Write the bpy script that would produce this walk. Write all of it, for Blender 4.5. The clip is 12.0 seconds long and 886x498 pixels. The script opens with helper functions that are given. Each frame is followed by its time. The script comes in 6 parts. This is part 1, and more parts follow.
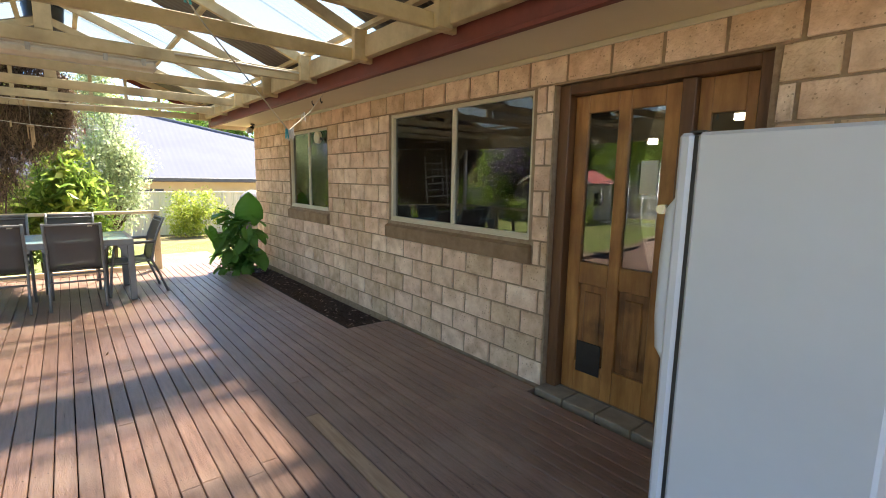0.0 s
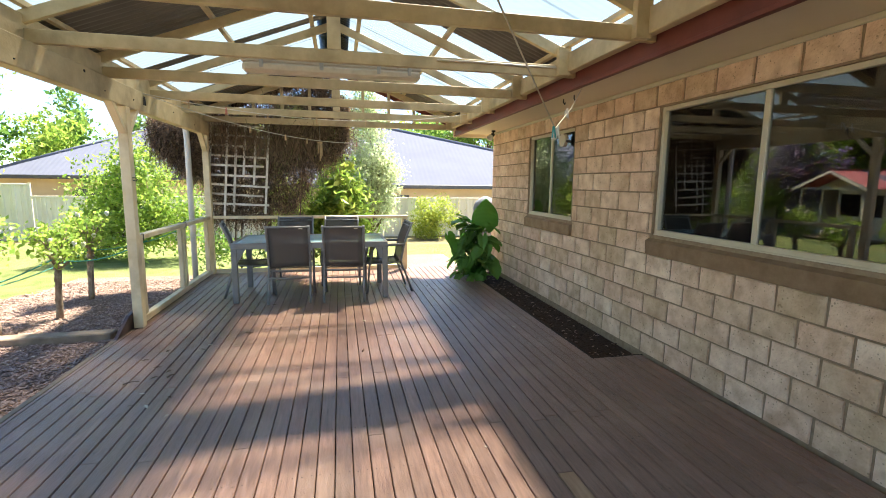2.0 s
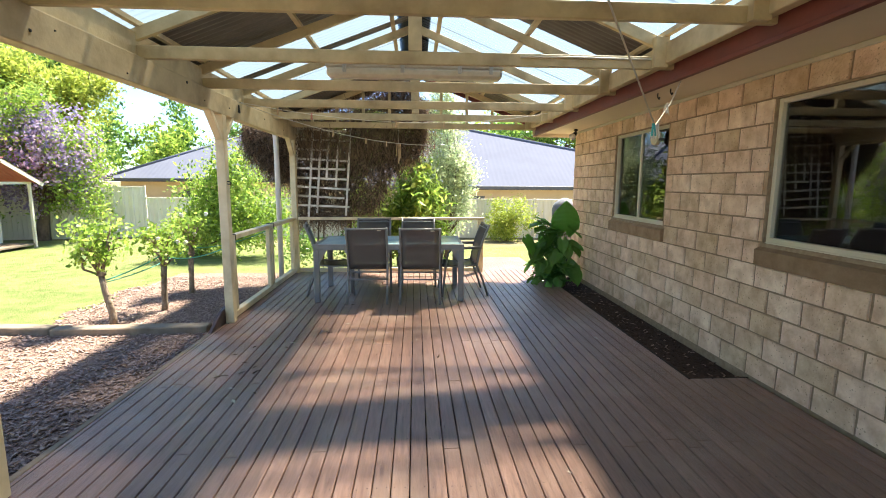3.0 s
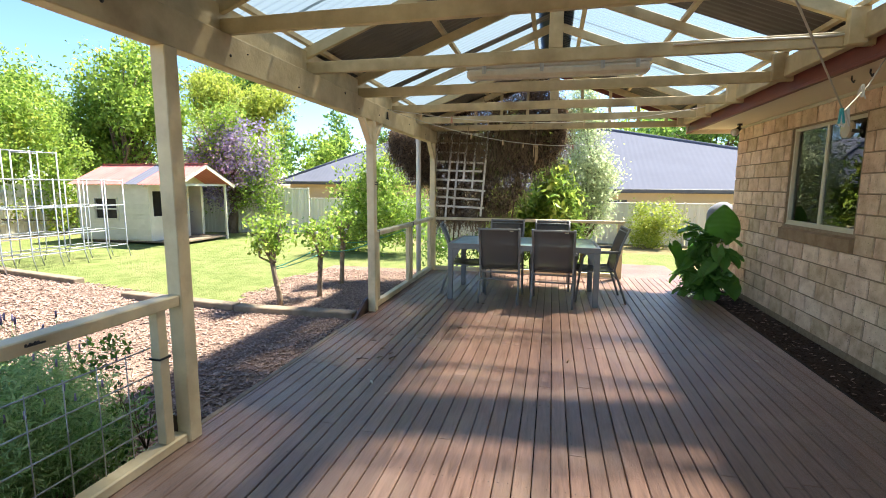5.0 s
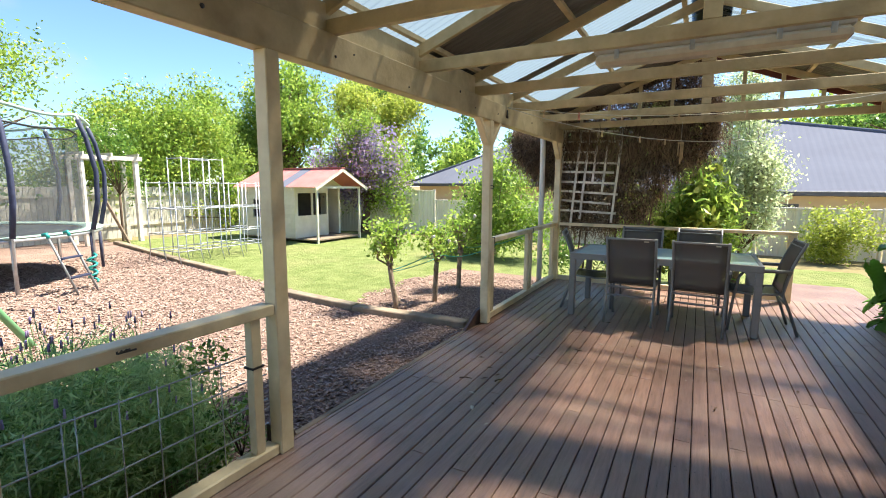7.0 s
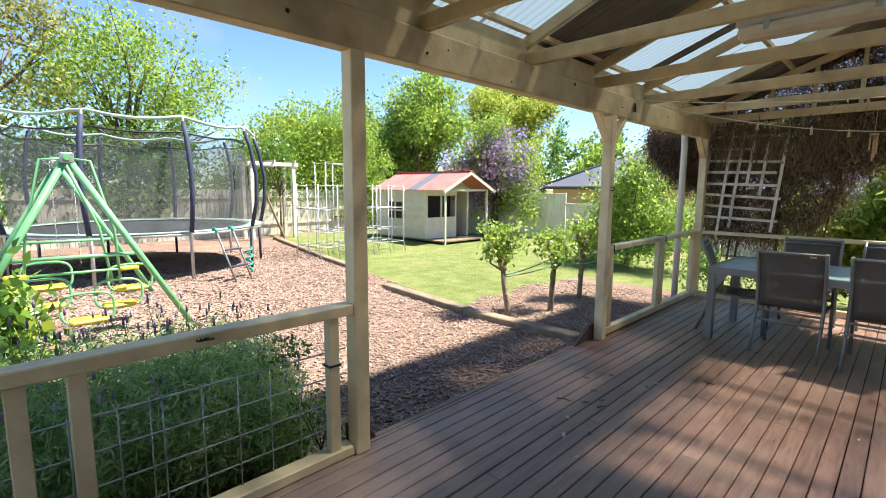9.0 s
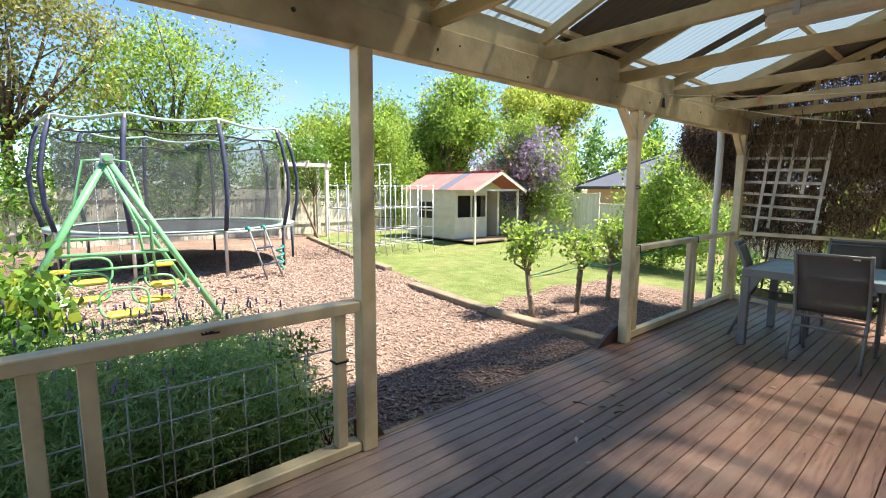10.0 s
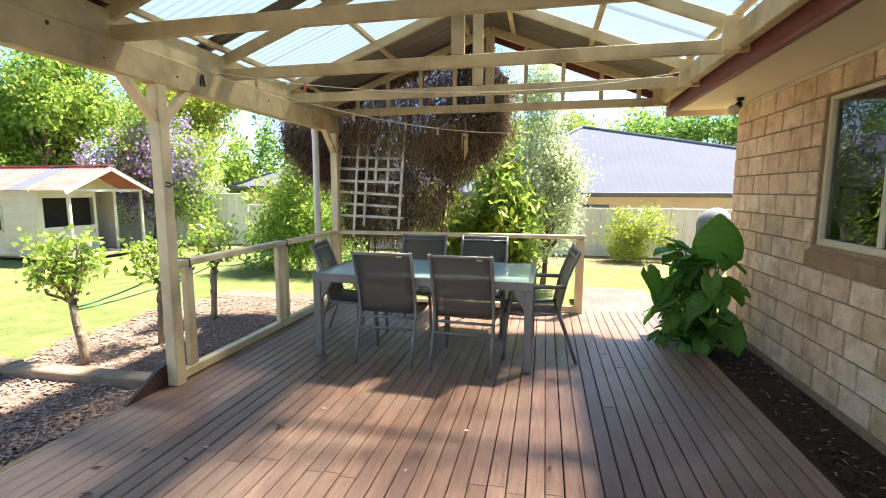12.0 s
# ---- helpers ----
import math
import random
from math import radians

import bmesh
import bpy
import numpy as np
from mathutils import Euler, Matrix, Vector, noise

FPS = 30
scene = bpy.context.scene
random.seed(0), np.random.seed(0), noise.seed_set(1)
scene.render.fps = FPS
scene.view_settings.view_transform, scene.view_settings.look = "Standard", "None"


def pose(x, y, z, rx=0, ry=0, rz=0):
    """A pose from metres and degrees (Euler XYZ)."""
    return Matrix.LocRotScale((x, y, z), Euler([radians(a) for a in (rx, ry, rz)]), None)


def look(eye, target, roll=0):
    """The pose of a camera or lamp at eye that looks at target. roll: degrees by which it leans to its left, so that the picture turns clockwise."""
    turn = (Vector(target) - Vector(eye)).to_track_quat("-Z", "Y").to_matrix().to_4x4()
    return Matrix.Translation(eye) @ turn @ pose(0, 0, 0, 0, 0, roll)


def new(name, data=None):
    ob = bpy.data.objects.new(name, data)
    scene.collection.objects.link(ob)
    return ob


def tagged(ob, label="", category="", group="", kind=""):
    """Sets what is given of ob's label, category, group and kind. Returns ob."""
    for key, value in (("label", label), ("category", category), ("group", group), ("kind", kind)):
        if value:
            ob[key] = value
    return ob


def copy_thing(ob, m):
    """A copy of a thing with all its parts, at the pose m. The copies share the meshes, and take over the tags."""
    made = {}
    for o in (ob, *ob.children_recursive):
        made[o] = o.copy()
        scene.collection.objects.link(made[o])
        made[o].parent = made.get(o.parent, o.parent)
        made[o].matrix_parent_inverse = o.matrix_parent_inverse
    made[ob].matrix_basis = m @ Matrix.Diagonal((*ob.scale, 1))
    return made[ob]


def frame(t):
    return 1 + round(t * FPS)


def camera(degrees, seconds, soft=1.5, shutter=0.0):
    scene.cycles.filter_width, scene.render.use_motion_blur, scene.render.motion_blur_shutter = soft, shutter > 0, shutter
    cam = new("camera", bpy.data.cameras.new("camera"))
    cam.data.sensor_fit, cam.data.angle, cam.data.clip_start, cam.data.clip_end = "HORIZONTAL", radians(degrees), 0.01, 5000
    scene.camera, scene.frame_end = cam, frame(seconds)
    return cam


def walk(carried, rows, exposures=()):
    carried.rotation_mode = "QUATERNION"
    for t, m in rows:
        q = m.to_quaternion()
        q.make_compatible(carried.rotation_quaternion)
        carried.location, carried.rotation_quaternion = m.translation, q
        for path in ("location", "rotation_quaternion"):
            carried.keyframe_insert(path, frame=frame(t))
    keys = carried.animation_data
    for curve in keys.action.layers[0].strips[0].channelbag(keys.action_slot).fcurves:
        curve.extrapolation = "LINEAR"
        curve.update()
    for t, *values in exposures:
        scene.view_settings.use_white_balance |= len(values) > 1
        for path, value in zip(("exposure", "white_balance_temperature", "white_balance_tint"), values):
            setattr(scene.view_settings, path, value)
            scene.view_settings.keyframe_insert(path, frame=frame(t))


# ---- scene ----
cam = camera(87.1, 12.0, 1.0)
PATH = [
    (0, (-0.137, 0.293, 1.486), (1.105, 1.833, 1.192), 1.0),
    (0.5, (-0.163, 0.39, 1.481), (0.878, 2.073, 1.188), 0.7),
    (1, (-0.169, 0.519, 1.462), (0.68, 2.307, 1.171), 0.6),
    (1.5, (-0.148, 0.72, 1.453), (0.497, 2.591, 1.163), 0.5),
    (2, (-0.152, 0.907, 1.48), (0.277, 2.84, 1.2), 0.6),
    (2.5, (-0.185, 1.004, 1.503), (0.063, 2.968, 1.219), 0.4),
    (4.3, (-0.108, 1.068, 1.457), (-0.301, 3.041, 1.189), 0.4),
    (4.5, (-0.116, 1.048, 1.454), (-0.378, 3.012, 1.183), 0.3),
    (5, (-0.156, 1.023, 1.465), (-0.603, 2.954, 1.196), 0.4),
    (5.5, (-0.158, 1.02, 1.465), (-0.783, 2.901, 1.195), 0.4),
    (6, (-0.145, 1.08, 1.452), (-0.899, 2.913, 1.183), 0.3),
    (6.5, (-0.169, 1.238, 1.453), (-1.015, 3.03, 1.184), 0.3),
    (7, (-0.165, 1.422, 1.492), (-1.115, 3.161, 1.225), 0.3),
    (7.2, (-0.151, 1.494, 1.483), (-1.152, 3.207, 1.226), 0.3),
    (8.8, (-0.058, 1.744, 1.468), (-1.431, 3.175, 1.212), 0.3),
    (9, (-0.059, 1.746, 1.477), (-1.466, 3.144, 1.221), 0.4),
    (9.5, (-0.045, 1.772, 1.469), (-1.52, 3.099, 1.214), 0.4),
    (10, (0.019, 1.869, 1.461), (-1.487, 3.159, 1.206), 0.3),
    (10.5, (0.098, 2.116, 1.439), (-1.313, 3.51, 1.18), 0.3),
    (11, (0.198, 2.45, 1.439), (-0.917, 4.088, 1.172), 0.2),
    (11.5, (0.385, 2.818, 1.441), (-0.375, 4.648, 1.168), -0.3),
    (12, (0.509, 3.194, 1.448), (0.086, 5.133, 1.199), 0.1),
]
walk(cam, [(t, look(eye, target, roll)) for t, eye, target, roll in PATH], [(0, 2.5, 6750, 12), (2.5, 2.36, 6600, 9), (5.5, 1.97, 6450, 9), (9.5, 1.70, 6420, 9), (10.5, 1.74, 6550, 9), (11.5, 1.80, 6600, 9), (12, 2.3, 6700, 9)])

# ---- light ----
SUN_WAY = Vector((-0.36, -0.46, -1.0)).normalized()
world = bpy.data.worlds.new("sky")
scene.world = world
world.use_nodes = True
wn = world.node_tree.nodes
sky = wn.new("ShaderNodeTexSky")
sky.sky_type, sky.sun_disc = "NISHITA", False
sky.sun_elevation = math.asin(-SUN_WAY.z)
sky.sun_rotation = math.atan2(-SUN_WAY.x, -SUN_WAY.y)
sky.altitude, sky.air_density, sky.dust_density, sky.ozone_density = 1500, 1.0, 0.0, 6.0
wl = world.node_tree.links
way, flat, wisp, veil, haze = (wn.new(i) for i in ("ShaderNodeTexCoord", "ShaderNodeMapping", "ShaderNodeTexNoise", "ShaderNodeMapRange", "ShaderNodeMix"))
flat.inputs["Scale"].default_value = (1.0, 1.3, 3.2)
wisp.inputs["Scale"].default_value, wisp.inputs["Detail"].default_value, wisp.inputs["Distortion"].default_value = 2.0, 7, 0.6
veil.inputs[1].default_value, veil.inputs[2].default_value, veil.inputs[3].default_value, veil.inputs[4].default_value = 0.52, 0.80, 0.0, 0.55
haze.data_type = "RGBA"
haze.inputs[7].default_value = (2.7, 2.9, 3.1, 1)
wl.new(way.outputs["Generated"], flat.inputs[0])
wl.new(flat.outputs[0], wisp.inputs["Vector"])
wl.new(wisp.outputs[0], veil.inputs[0])
wl.new(veil.outputs[0], haze.inputs[0])
wl.new(sky.outputs[0], haze.inputs[6])
wl.new(haze.outputs[2], wn["Background"].inputs[0])
wn["Background"].inputs[1].default_value = 0.09
sun_data = bpy.data.lights.new("sun", "SUN")
sun_data.energy, sun_data.angle, sun_data.color = 5.0, radians(3.4), (1.0, 0.94, 0.83)
sun = new("sun", sun_data)
sun.rotation_mode = "QUATERNION"
sun.rotation_quaternion = SUN_WAY.to_track_quat("-Z", "Y")


# ---- materials ----
def nodes_of(name):
    m = bpy.data.materials.new(name)
    m.use_nodes = True
    return m, m.node_tree.nodes, m.node_tree.links


def surface(name, c1, c2, scale=6.0, rough=0.6, bump=0.15, fine=60.0, metal=0.0, stretch=(1, 1, 1), vary=0.15, spec=0.5, stain=None, stain_scale=1.3, stain_amount=0.5, bump_size=0.004):
    """Two colours mixed by grain, a larger stain, a change from piece to piece and fine relief, all at world size."""
    m, n, k = nodes_of(name)
    b = n["Principled BSDF"]
    geo = n.new("ShaderNodeNewGeometry")
    mp = n.new("ShaderNodeMapping")
    mp.inputs["Scale"].default_value = stretch
    k.new(geo.outputs["Position"], mp.inputs["Vector"])
    inf = n.new("ShaderNodeObjectInfo")
    shift = n.new("ShaderNodeVectorMath")
    shift.operation = "SCALE"
    shift.inputs[0].default_value = (7.3, 3.1, 5.7)
    k.new(inf.outputs["Random"], shift.inputs["Scale"])
    add = n.new("ShaderNodeVectorMath")
    k.new(mp.outputs[0], add.inputs[0])
    k.new(shift.outputs[0], add.inputs[1])
    t1 = n.new("ShaderNodeTexNoise")
    t1.inputs["Scale"].default_value, t1.inputs["Detail"].default_value, t1.inputs["Roughness"].default_value = scale, 5, 0.62
    k.new(add.outputs[0], t1.inputs["Vector"])
    r1 = n.new("ShaderNodeValToRGB")
    r1.color_ramp.elements[0].position, r1.color_ramp.elements[1].position = 0.32, 0.68
    r1.color_ramp.elements[0].color, r1.color_ramp.elements[1].color = (*c1, 1), (*c2, 1)
    k.new(t1.outputs[0], r1.inputs[0])
    col = r1.outputs[0]
    if stain:
        t2 = n.new("ShaderNodeTexNoise")
        t2.inputs["Scale"].default_value, t2.inputs["Detail"].default_value = stain_scale, 6
        k.new(geo.outputs["Position"], t2.inputs["Vector"])
        r2 = n.new("ShaderNodeValToRGB")
        r2.color_ramp.elements[0].position, r2.color_ramp.elements[1].position = 0.48, 0.72
        r2.color_ramp.elements[0].color, r2.color_ramp.elements[1].color = (0, 0, 0, 1), (stain_amount,) * 3 + (1,)
        k.new(t2.outputs[0], r2.inputs[0])
        mx = n.new("ShaderNodeMix")
        mx.data_type = "RGBA"
        k.new(r2.outputs[0], mx.inputs[0])
        k.new(col, mx.inputs[6])
        mx.inputs[7].default_value = (*stain, 1)
        col = mx.outputs[2]
    hs = n.new("ShaderNodeHueSaturation")
    rg = n.new("ShaderNodeMapRange")
    rg.inputs[3].default_value, rg.inputs[4].default_value = 1 - vary, 1 + vary
    k.new(inf.outputs["Random"], rg.inputs[0])
    k.new(rg.outputs[0], hs.inputs["Value"])
    k.new(col, hs.inputs["Color"])
    k.new(hs.outputs[0], b.inputs["Base Color"])
    b.inputs["Roughness"].default_value, b.inputs["Metallic"].default_value = rough, metal
    b.inputs["Specular IOR Level"].default_value = spec
    t3 = n.new("ShaderNodeTexNoise")
    t3.inputs["Scale"].default_value, t3.inputs["Detail"].default_value = fine, 4
    k.new(add.outputs[0], t3.inputs["Vector"])
    bp = n.new("ShaderNodeBump")
    bp.inputs["Strength"].default_value, bp.inputs["Distance"].default_value = min(1, bump * 3), bump_size
    k.new(t3.outputs[0], bp.inputs["Height"])
    k.new(bp.outputs[0], b.inputs["Normal"])
    rr = n.new("ShaderNodeMapRange")
    rr.inputs[3].default_value, rr.inputs[4].default_value = max(0.02, rough - 0.1), min(1, rough + 0.1)
    k.new(t1.outputs[0], rr.inputs[0])
    k.new(rr.outputs[0], b.inputs["Roughness"])
    return m


def leafy(name, dark, light, glow=0.35, rough=0.5):
    """Leaves: each island of its own tone, with light coming through."""
    m, n, k = nodes_of(name)
    b = n["Principled BSDF"]
    geo = n.new("ShaderNodeNewGeometry")
    r = n.new("ShaderNodeValToRGB")
    r.color_ramp.elements[0].color, r.color_ramp.elements[1].color = (*dark, 1), (*light, 1)
    k.new(geo.outputs["Random Per Island"], r.inputs[0])
    k.new(r.outputs[0], b.inputs["Base Color"])
    b.inputs["Roughness"].default_value = rough
    tr = n.new("ShaderNodeBsdfTranslucent")
    br = n.new("ShaderNodeBrightContrast")
    br.inputs["Bright"].default_value = 0.02
    k.new(r.outputs[0], br.inputs[0])
    k.new(br.outputs[0], tr.inputs[0])
    mix = n.new("ShaderNodeMixShader")
    mix.inputs[0].default_value = glow
    k.new(b.outputs[0], mix.inputs[1])
    k.new(tr.outputs[0], mix.inputs[2])
    k.new(mix.outputs[0], n["Material Output"].inputs[0])
    return m


def glass_pane(name, tint=(0.9, 0.95, 0.95), keep=0.75):
    """A window pane: mostly clear, with a mirror's gloss by angle."""
    m, n, k = nodes_of(name)
    n.remove(n["Principled BSDF"])
    tr, gl, mix, fr = (n.new(i) for i in ("ShaderNodeBsdfTransparent", "ShaderNodeBsdfGlossy", "ShaderNodeMixShader", "ShaderNodeFresnel"))
    tr.inputs[0].default_value = (*[c * keep for c in tint], 1)
    gl.inputs["Roughness"].default_value = 0.015
    fr.inputs[0].default_value = 2.1
    k.new(fr.outputs[0], mix.inputs[0])
    k.new(tr.outputs[0], mix.inputs[1])
    k.new(gl.outputs[0], mix.inputs[2])
    k.new(mix.outputs[0], n["Material Output"].inputs[0])
    return m


def see_through(name, colour, clear, rough=0.5, diffuse=None, film=False):
    """A thin sheet that lets a share of the light straight through: mesh cloth or plastic roofing."""
    m, n, k = nodes_of(name)
    b = n["Principled BSDF"]
    b.inputs["Base Color"].default_value = (*colour, 1)
    b.inputs["Roughness"].default_value = rough
    tr = n.new("ShaderNodeBsdfTransparent")
    tr.inputs[0].default_value = (1, 1, 1, 1) if not film else (0.98, 0.96, 0.91, 1)
    mix = n.new("ShaderNodeMixShader")
    mix.inputs[0].default_value = clear
    k.new(tr.outputs[0], mix.inputs[2])
    src = b.outputs[0]
    if diffuse:
        tl = n.new("ShaderNodeBsdfTranslucent")
        tl.inputs[0].default_value = (*colour, 1)
        m2 = n.new("ShaderNodeMixShader")
        m2.inputs[0].default_value = diffuse
        k.new(src, m2.inputs[1])
        k.new(tl.outputs[0], m2.inputs[2])
        src = m2.outputs[0]
    k.new(src, mix.inputs[1])
    k.new(mix.outputs[0], n["Material Output"].inputs[0])
    return m


def glowing(name, colour, power):
    m, n, k = nodes_of(name)
    b = n["Principled BSDF"]
    b.inputs["Emission Color"].default_value = (*colour, 1)
    b.inputs["Emission Strength"].default_value = power
    return m


def pitted(m):
    """Scattered small dark pits, and a drift of hue from block to block, worked into a block's face."""
    n, k = m.node_tree.nodes, m.node_tree.links
    b = n["Principled BSDF"]
    old = b.inputs["Base Color"].links[0].from_socket
    geo, inf = n.new("ShaderNodeNewGeometry"), n.new("ShaderNodeObjectInfo")
    v = n.new("ShaderNodeTexVoronoi")
    v.inputs["Scale"].default_value = 38
    k.new(geo.outputs["Position"], v.inputs["Vector"])
    gate = n.new("ShaderNodeTexNoise")
    gate.inputs["Scale"].default_value = 11
    k.new(geo.outputs["Position"], gate.inputs["Vector"])
    mul = n.new("ShaderNodeMath")
    mul.operation = "MULTIPLY_ADD"
    mul.inputs[1].default_value, mul.inputs[2].default_value = 0.5, 0.0
    k.new(gate.outputs[0], mul.inputs[0])
    less = n.new("ShaderNodeMath")
    less.operation = "LESS_THAN"
    k.new(v.outputs["Distance"], less.inputs[0])
    sub = n.new("ShaderNodeMath")
    sub.operation = "SUBTRACT"
    sub.inputs[1].default_value = 0.10
    k.new(mul.outputs[0], sub.inputs[0])
    k.new(sub.outputs[0], less.inputs[1])
    half = n.new("ShaderNodeMath")
    half.operation = "MULTIPLY"
    half.inputs[1].default_value = 0.45
    k.new(less.outputs[0], half.inputs[0])
    mx = n.new("ShaderNodeMix")
    mx.data_type = "RGBA"
    k.new(half.outputs[0], mx.inputs[0])
    k.new(old, mx.inputs[6])
    mx.inputs[7].default_value = (0.20, 0.12, 0.065, 1)
    tint = n.new("ShaderNodeMix")
    tint.data_type, tint.blend_type = "RGBA", "MULTIPLY"
    tint.inputs[0].default_value = 1
    ramp = n.new("ShaderNodeValToRGB")
    e = ramp.color_ramp.elements
    e[0].color, e[1].color = (1.0, 0.92, 0.80, 1), (1.0, 0.97, 0.96, 1)
    m2 = e.new(0.5)
    m2.color = (1.0, 0.88, 0.82, 1)
    k.new(inf.outputs["Random"], ramp.inputs[0])
    k.new(mx.outputs[2], tint.inputs[6])
    k.new(ramp.outputs[0], tint.inputs[7])
    k.new(tint.outputs[2], b.inputs["Base Color"])


M_DECK = surface("deck_stain", (0.145, 0.078, 0.056), (0.295, 0.170, 0.124), 9, 0.32, 0.3, 90, stretch=(6, 0.5, 6), vary=0.16, spec=1.0, stain=(0.36, 0.25, 0.185), stain_scale=2.2, stain_amount=0.55)
M_DECKBARE = surface("bare_deck_board", (0.36, 0.23, 0.135), (0.54, 0.38, 0.24), 9, 0.6, 0.25, 90, stretch=(6, 0.5, 6), vary=0.1)
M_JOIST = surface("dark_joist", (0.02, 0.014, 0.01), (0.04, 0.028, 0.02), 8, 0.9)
M_CREAM = surface("cream_timber_paint", (0.54, 0.42, 0.225), (0.70, 0.575, 0.335), 5, 0.55, 0.2, 40, vary=0.10, stain=(0.22, 0.15, 0.075), stain_scale=3.2, stain_amount=0.6)
M_POST = surface("post_paint", (0.68, 0.55, 0.32), (0.82, 0.69, 0.43), 5, 0.5, 0.15, 40, vary=0.06, stain=(0.32, 0.23, 0.12), stain_scale=3.4, stain_amount=0.5)
M_BLOCK = surface("cement_block", (0.68, 0.52, 0.37), (0.90, 0.77, 0.61), 7, 0.9, 0.45, 48, vary=0.13, spec=0.2, stain=(0.40, 0.25, 0.14), stain_scale=6.5, stain_amount=0.55, bump_size=0.012)
pitted(M_BLOCK)
M_MORTAR = surface("mortar", (0.27, 0.19, 0.12), (0.38, 0.28, 0.185), 20, 0.95, 0.3, 80, vary=0, spec=0.2)
M_SILL = surface("brown_sill_brick", (0.25, 0.16, 0.09), (0.36, 0.245, 0.15), 8, 0.85, 0.25, 60, spec=0.2)
M_DOORWOOD = surface("varnished_door_timber", (0.28, 0.115, 0.028), (0.50, 0.25, 0.075), 5, 0.42, 0.1, 60, stretch=(3, 3, 0.45), stain=(0.14, 0.05, 0.015), stain_scale=2.5, stain_amount=0.7)
# darker than the leaf: worn varnish, plus recess shade put into the colour
M_DOORPANEL = surface("worn_shaded_door_panel", (0.15, 0.06, 0.018), (0.34, 0.16, 0.05), 7, 0.5, 0.15, 60, stretch=(3, 3, 0.45), stain=(0.07, 0.03, 0.012), stain_scale=5, stain_amount=0.8)
M_JAMB = surface("dark_door_jamb", (0.10, 0.045, 0.018), (0.17, 0.08, 0.033), 5, 0.5, 0.1, 60, stretch=(3, 3, 0.5))
M_FASCIA = surface("red_brown_fascia_paint", (0.15, 0.035, 0.025), (0.21, 0.055, 0.04), 5, 0.5, 0.1, 40, vary=0.05)
M_SOFFIT = surface("soffit_paint", (0.72, 0.61, 0.43), (0.77, 0.66, 0.48), 2, 0.6, 0.04, 30, vary=0.03)
M_COVE = surface("cove_paint", (0.66, 0.60, 0.44), (0.72, 0.66, 0.50), 3, 0.5, 0.05, 30)
M_ALU = surface("cream_window_aluminium", (0.58, 0.52, 0.38), (0.66, 0.60, 0.45), 4, 0.35, 0.03, 30, vary=0.03)
M_GLASS = glass_pane("window_glass")
M_WHITE = surface("fridge_enamel", (0.60, 0.62, 0.65), (0.66, 0.68, 0.71), 1.5, 0.32, 0.05, 150, vary=0.02, bump_size=0.001)
M_RUBBER = surface("dark_rubber", (0.03, 0.028, 0.025), (0.06, 0.055, 0.05), 10, 0.7)
M_CONCRETE = surface("sill_concrete", (0.22, 0.18, 0.13), (0.32, 0.27, 0.2), 9, 0.85, 0.2, 60)
M_MULCH = surface("bark_ground", (0.11, 0.066, 0.048), (0.38, 0.265, 0.21), 45, 0.95, 0.6, 70, vary=0, spec=0.1, stain=(0.42, 0.30, 0.235), stain_scale=1.2, stain_amount=0.5, bump_size=0.03)
M_CHIP = surface("bark_chip", (0.12, 0.07, 0.05), (0.55, 0.40, 0.32), 30, 0.9, 0.3, 120, stretch=(1, 1, 1), vary=0, spec=0.15)
M_LAWN = surface("lawn", (0.135, 0.175, 0.047), (0.24, 0.27, 0.095), 3.5, 0.9, 0.5, 160, vary=0, spec=0.1, stain=(0.29, 0.26, 0.12), stain_scale=0.7, stain_amount=0.5, bump_size=0.02)
# much darker than the yard's bark ground
M_SOIL = surface("dark_strip_mulch", (0.03, 0.02, 0.014), (0.10, 0.066, 0.048), 40, 0.9, 0.5, 60, vary=0, spec=0.2, bump_size=0.02)
M_KICK = surface("dark_brown_paint", (0.05, 0.028, 0.02), (0.085, 0.048, 0.034), 6, 0.55)
M_COVER = surface("faded_grey_cover", (0.15, 0.157, 0.17), (0.22, 0.228, 0.245), 6, 0.85, 0.2, 30)
M_DIRT = surface("dry_ground", (0.15, 0.12, 0.055), (0.24, 0.20, 0.10), 2.5, 0.95, 0.4, 60, vary=0, spec=0.1)
M_SLEEPER = surface("weathered_sleeper", (0.16, 0.12, 0.078), (0.28, 0.215, 0.145), 6, 0.85, 0.3, 50, stretch=(1, 1, 1))
M_OPAQUE = surface("roof_steel_underside", (0.12, 0.108, 0.088), (0.17, 0.155, 0.128), 3, 0.45, 0.05, 30)
M_CLEAR = see_through("clear_roof_plastic", (0.115, 0.148, 0.162), 0.37, 0.4, diffuse=0.9, film=True)
M_OPAL = see_through("milky_roof_plastic", (0.135, 0.172, 0.19), 0.09, 0.4, diffuse=0.9, film=True)
M_LAMPBODY = surface("weathered_lamp_plastic", (0.50, 0.45, 0.36), (0.62, 0.57, 0.47), 9, 0.45, 0.05, 40)
M_STEEL = surface("galvanised_steel", (0.42, 0.43, 0.43), (0.56, 0.57, 0.57), 12, 0.4, 0.05, 50, metal=0.7, vary=0.05)
M_CHAIRTUBE = surface("grey_powder_coat", (0.20, 0.195, 0.185), (0.25, 0.245, 0.235), 8, 0.42, 0.04, 80, metal=0.2, vary=0.03)
M_SLING = see_through("brown_mesh_sling", (0.125, 0.105, 0.092), 0.24, 0.7)
M_TABLETOP = surface("frosted_table_glass", (0.40, 0.60, 0.64), (0.47, 0.67, 0.71), 3, 0.16, 0.02, 100, vary=0)
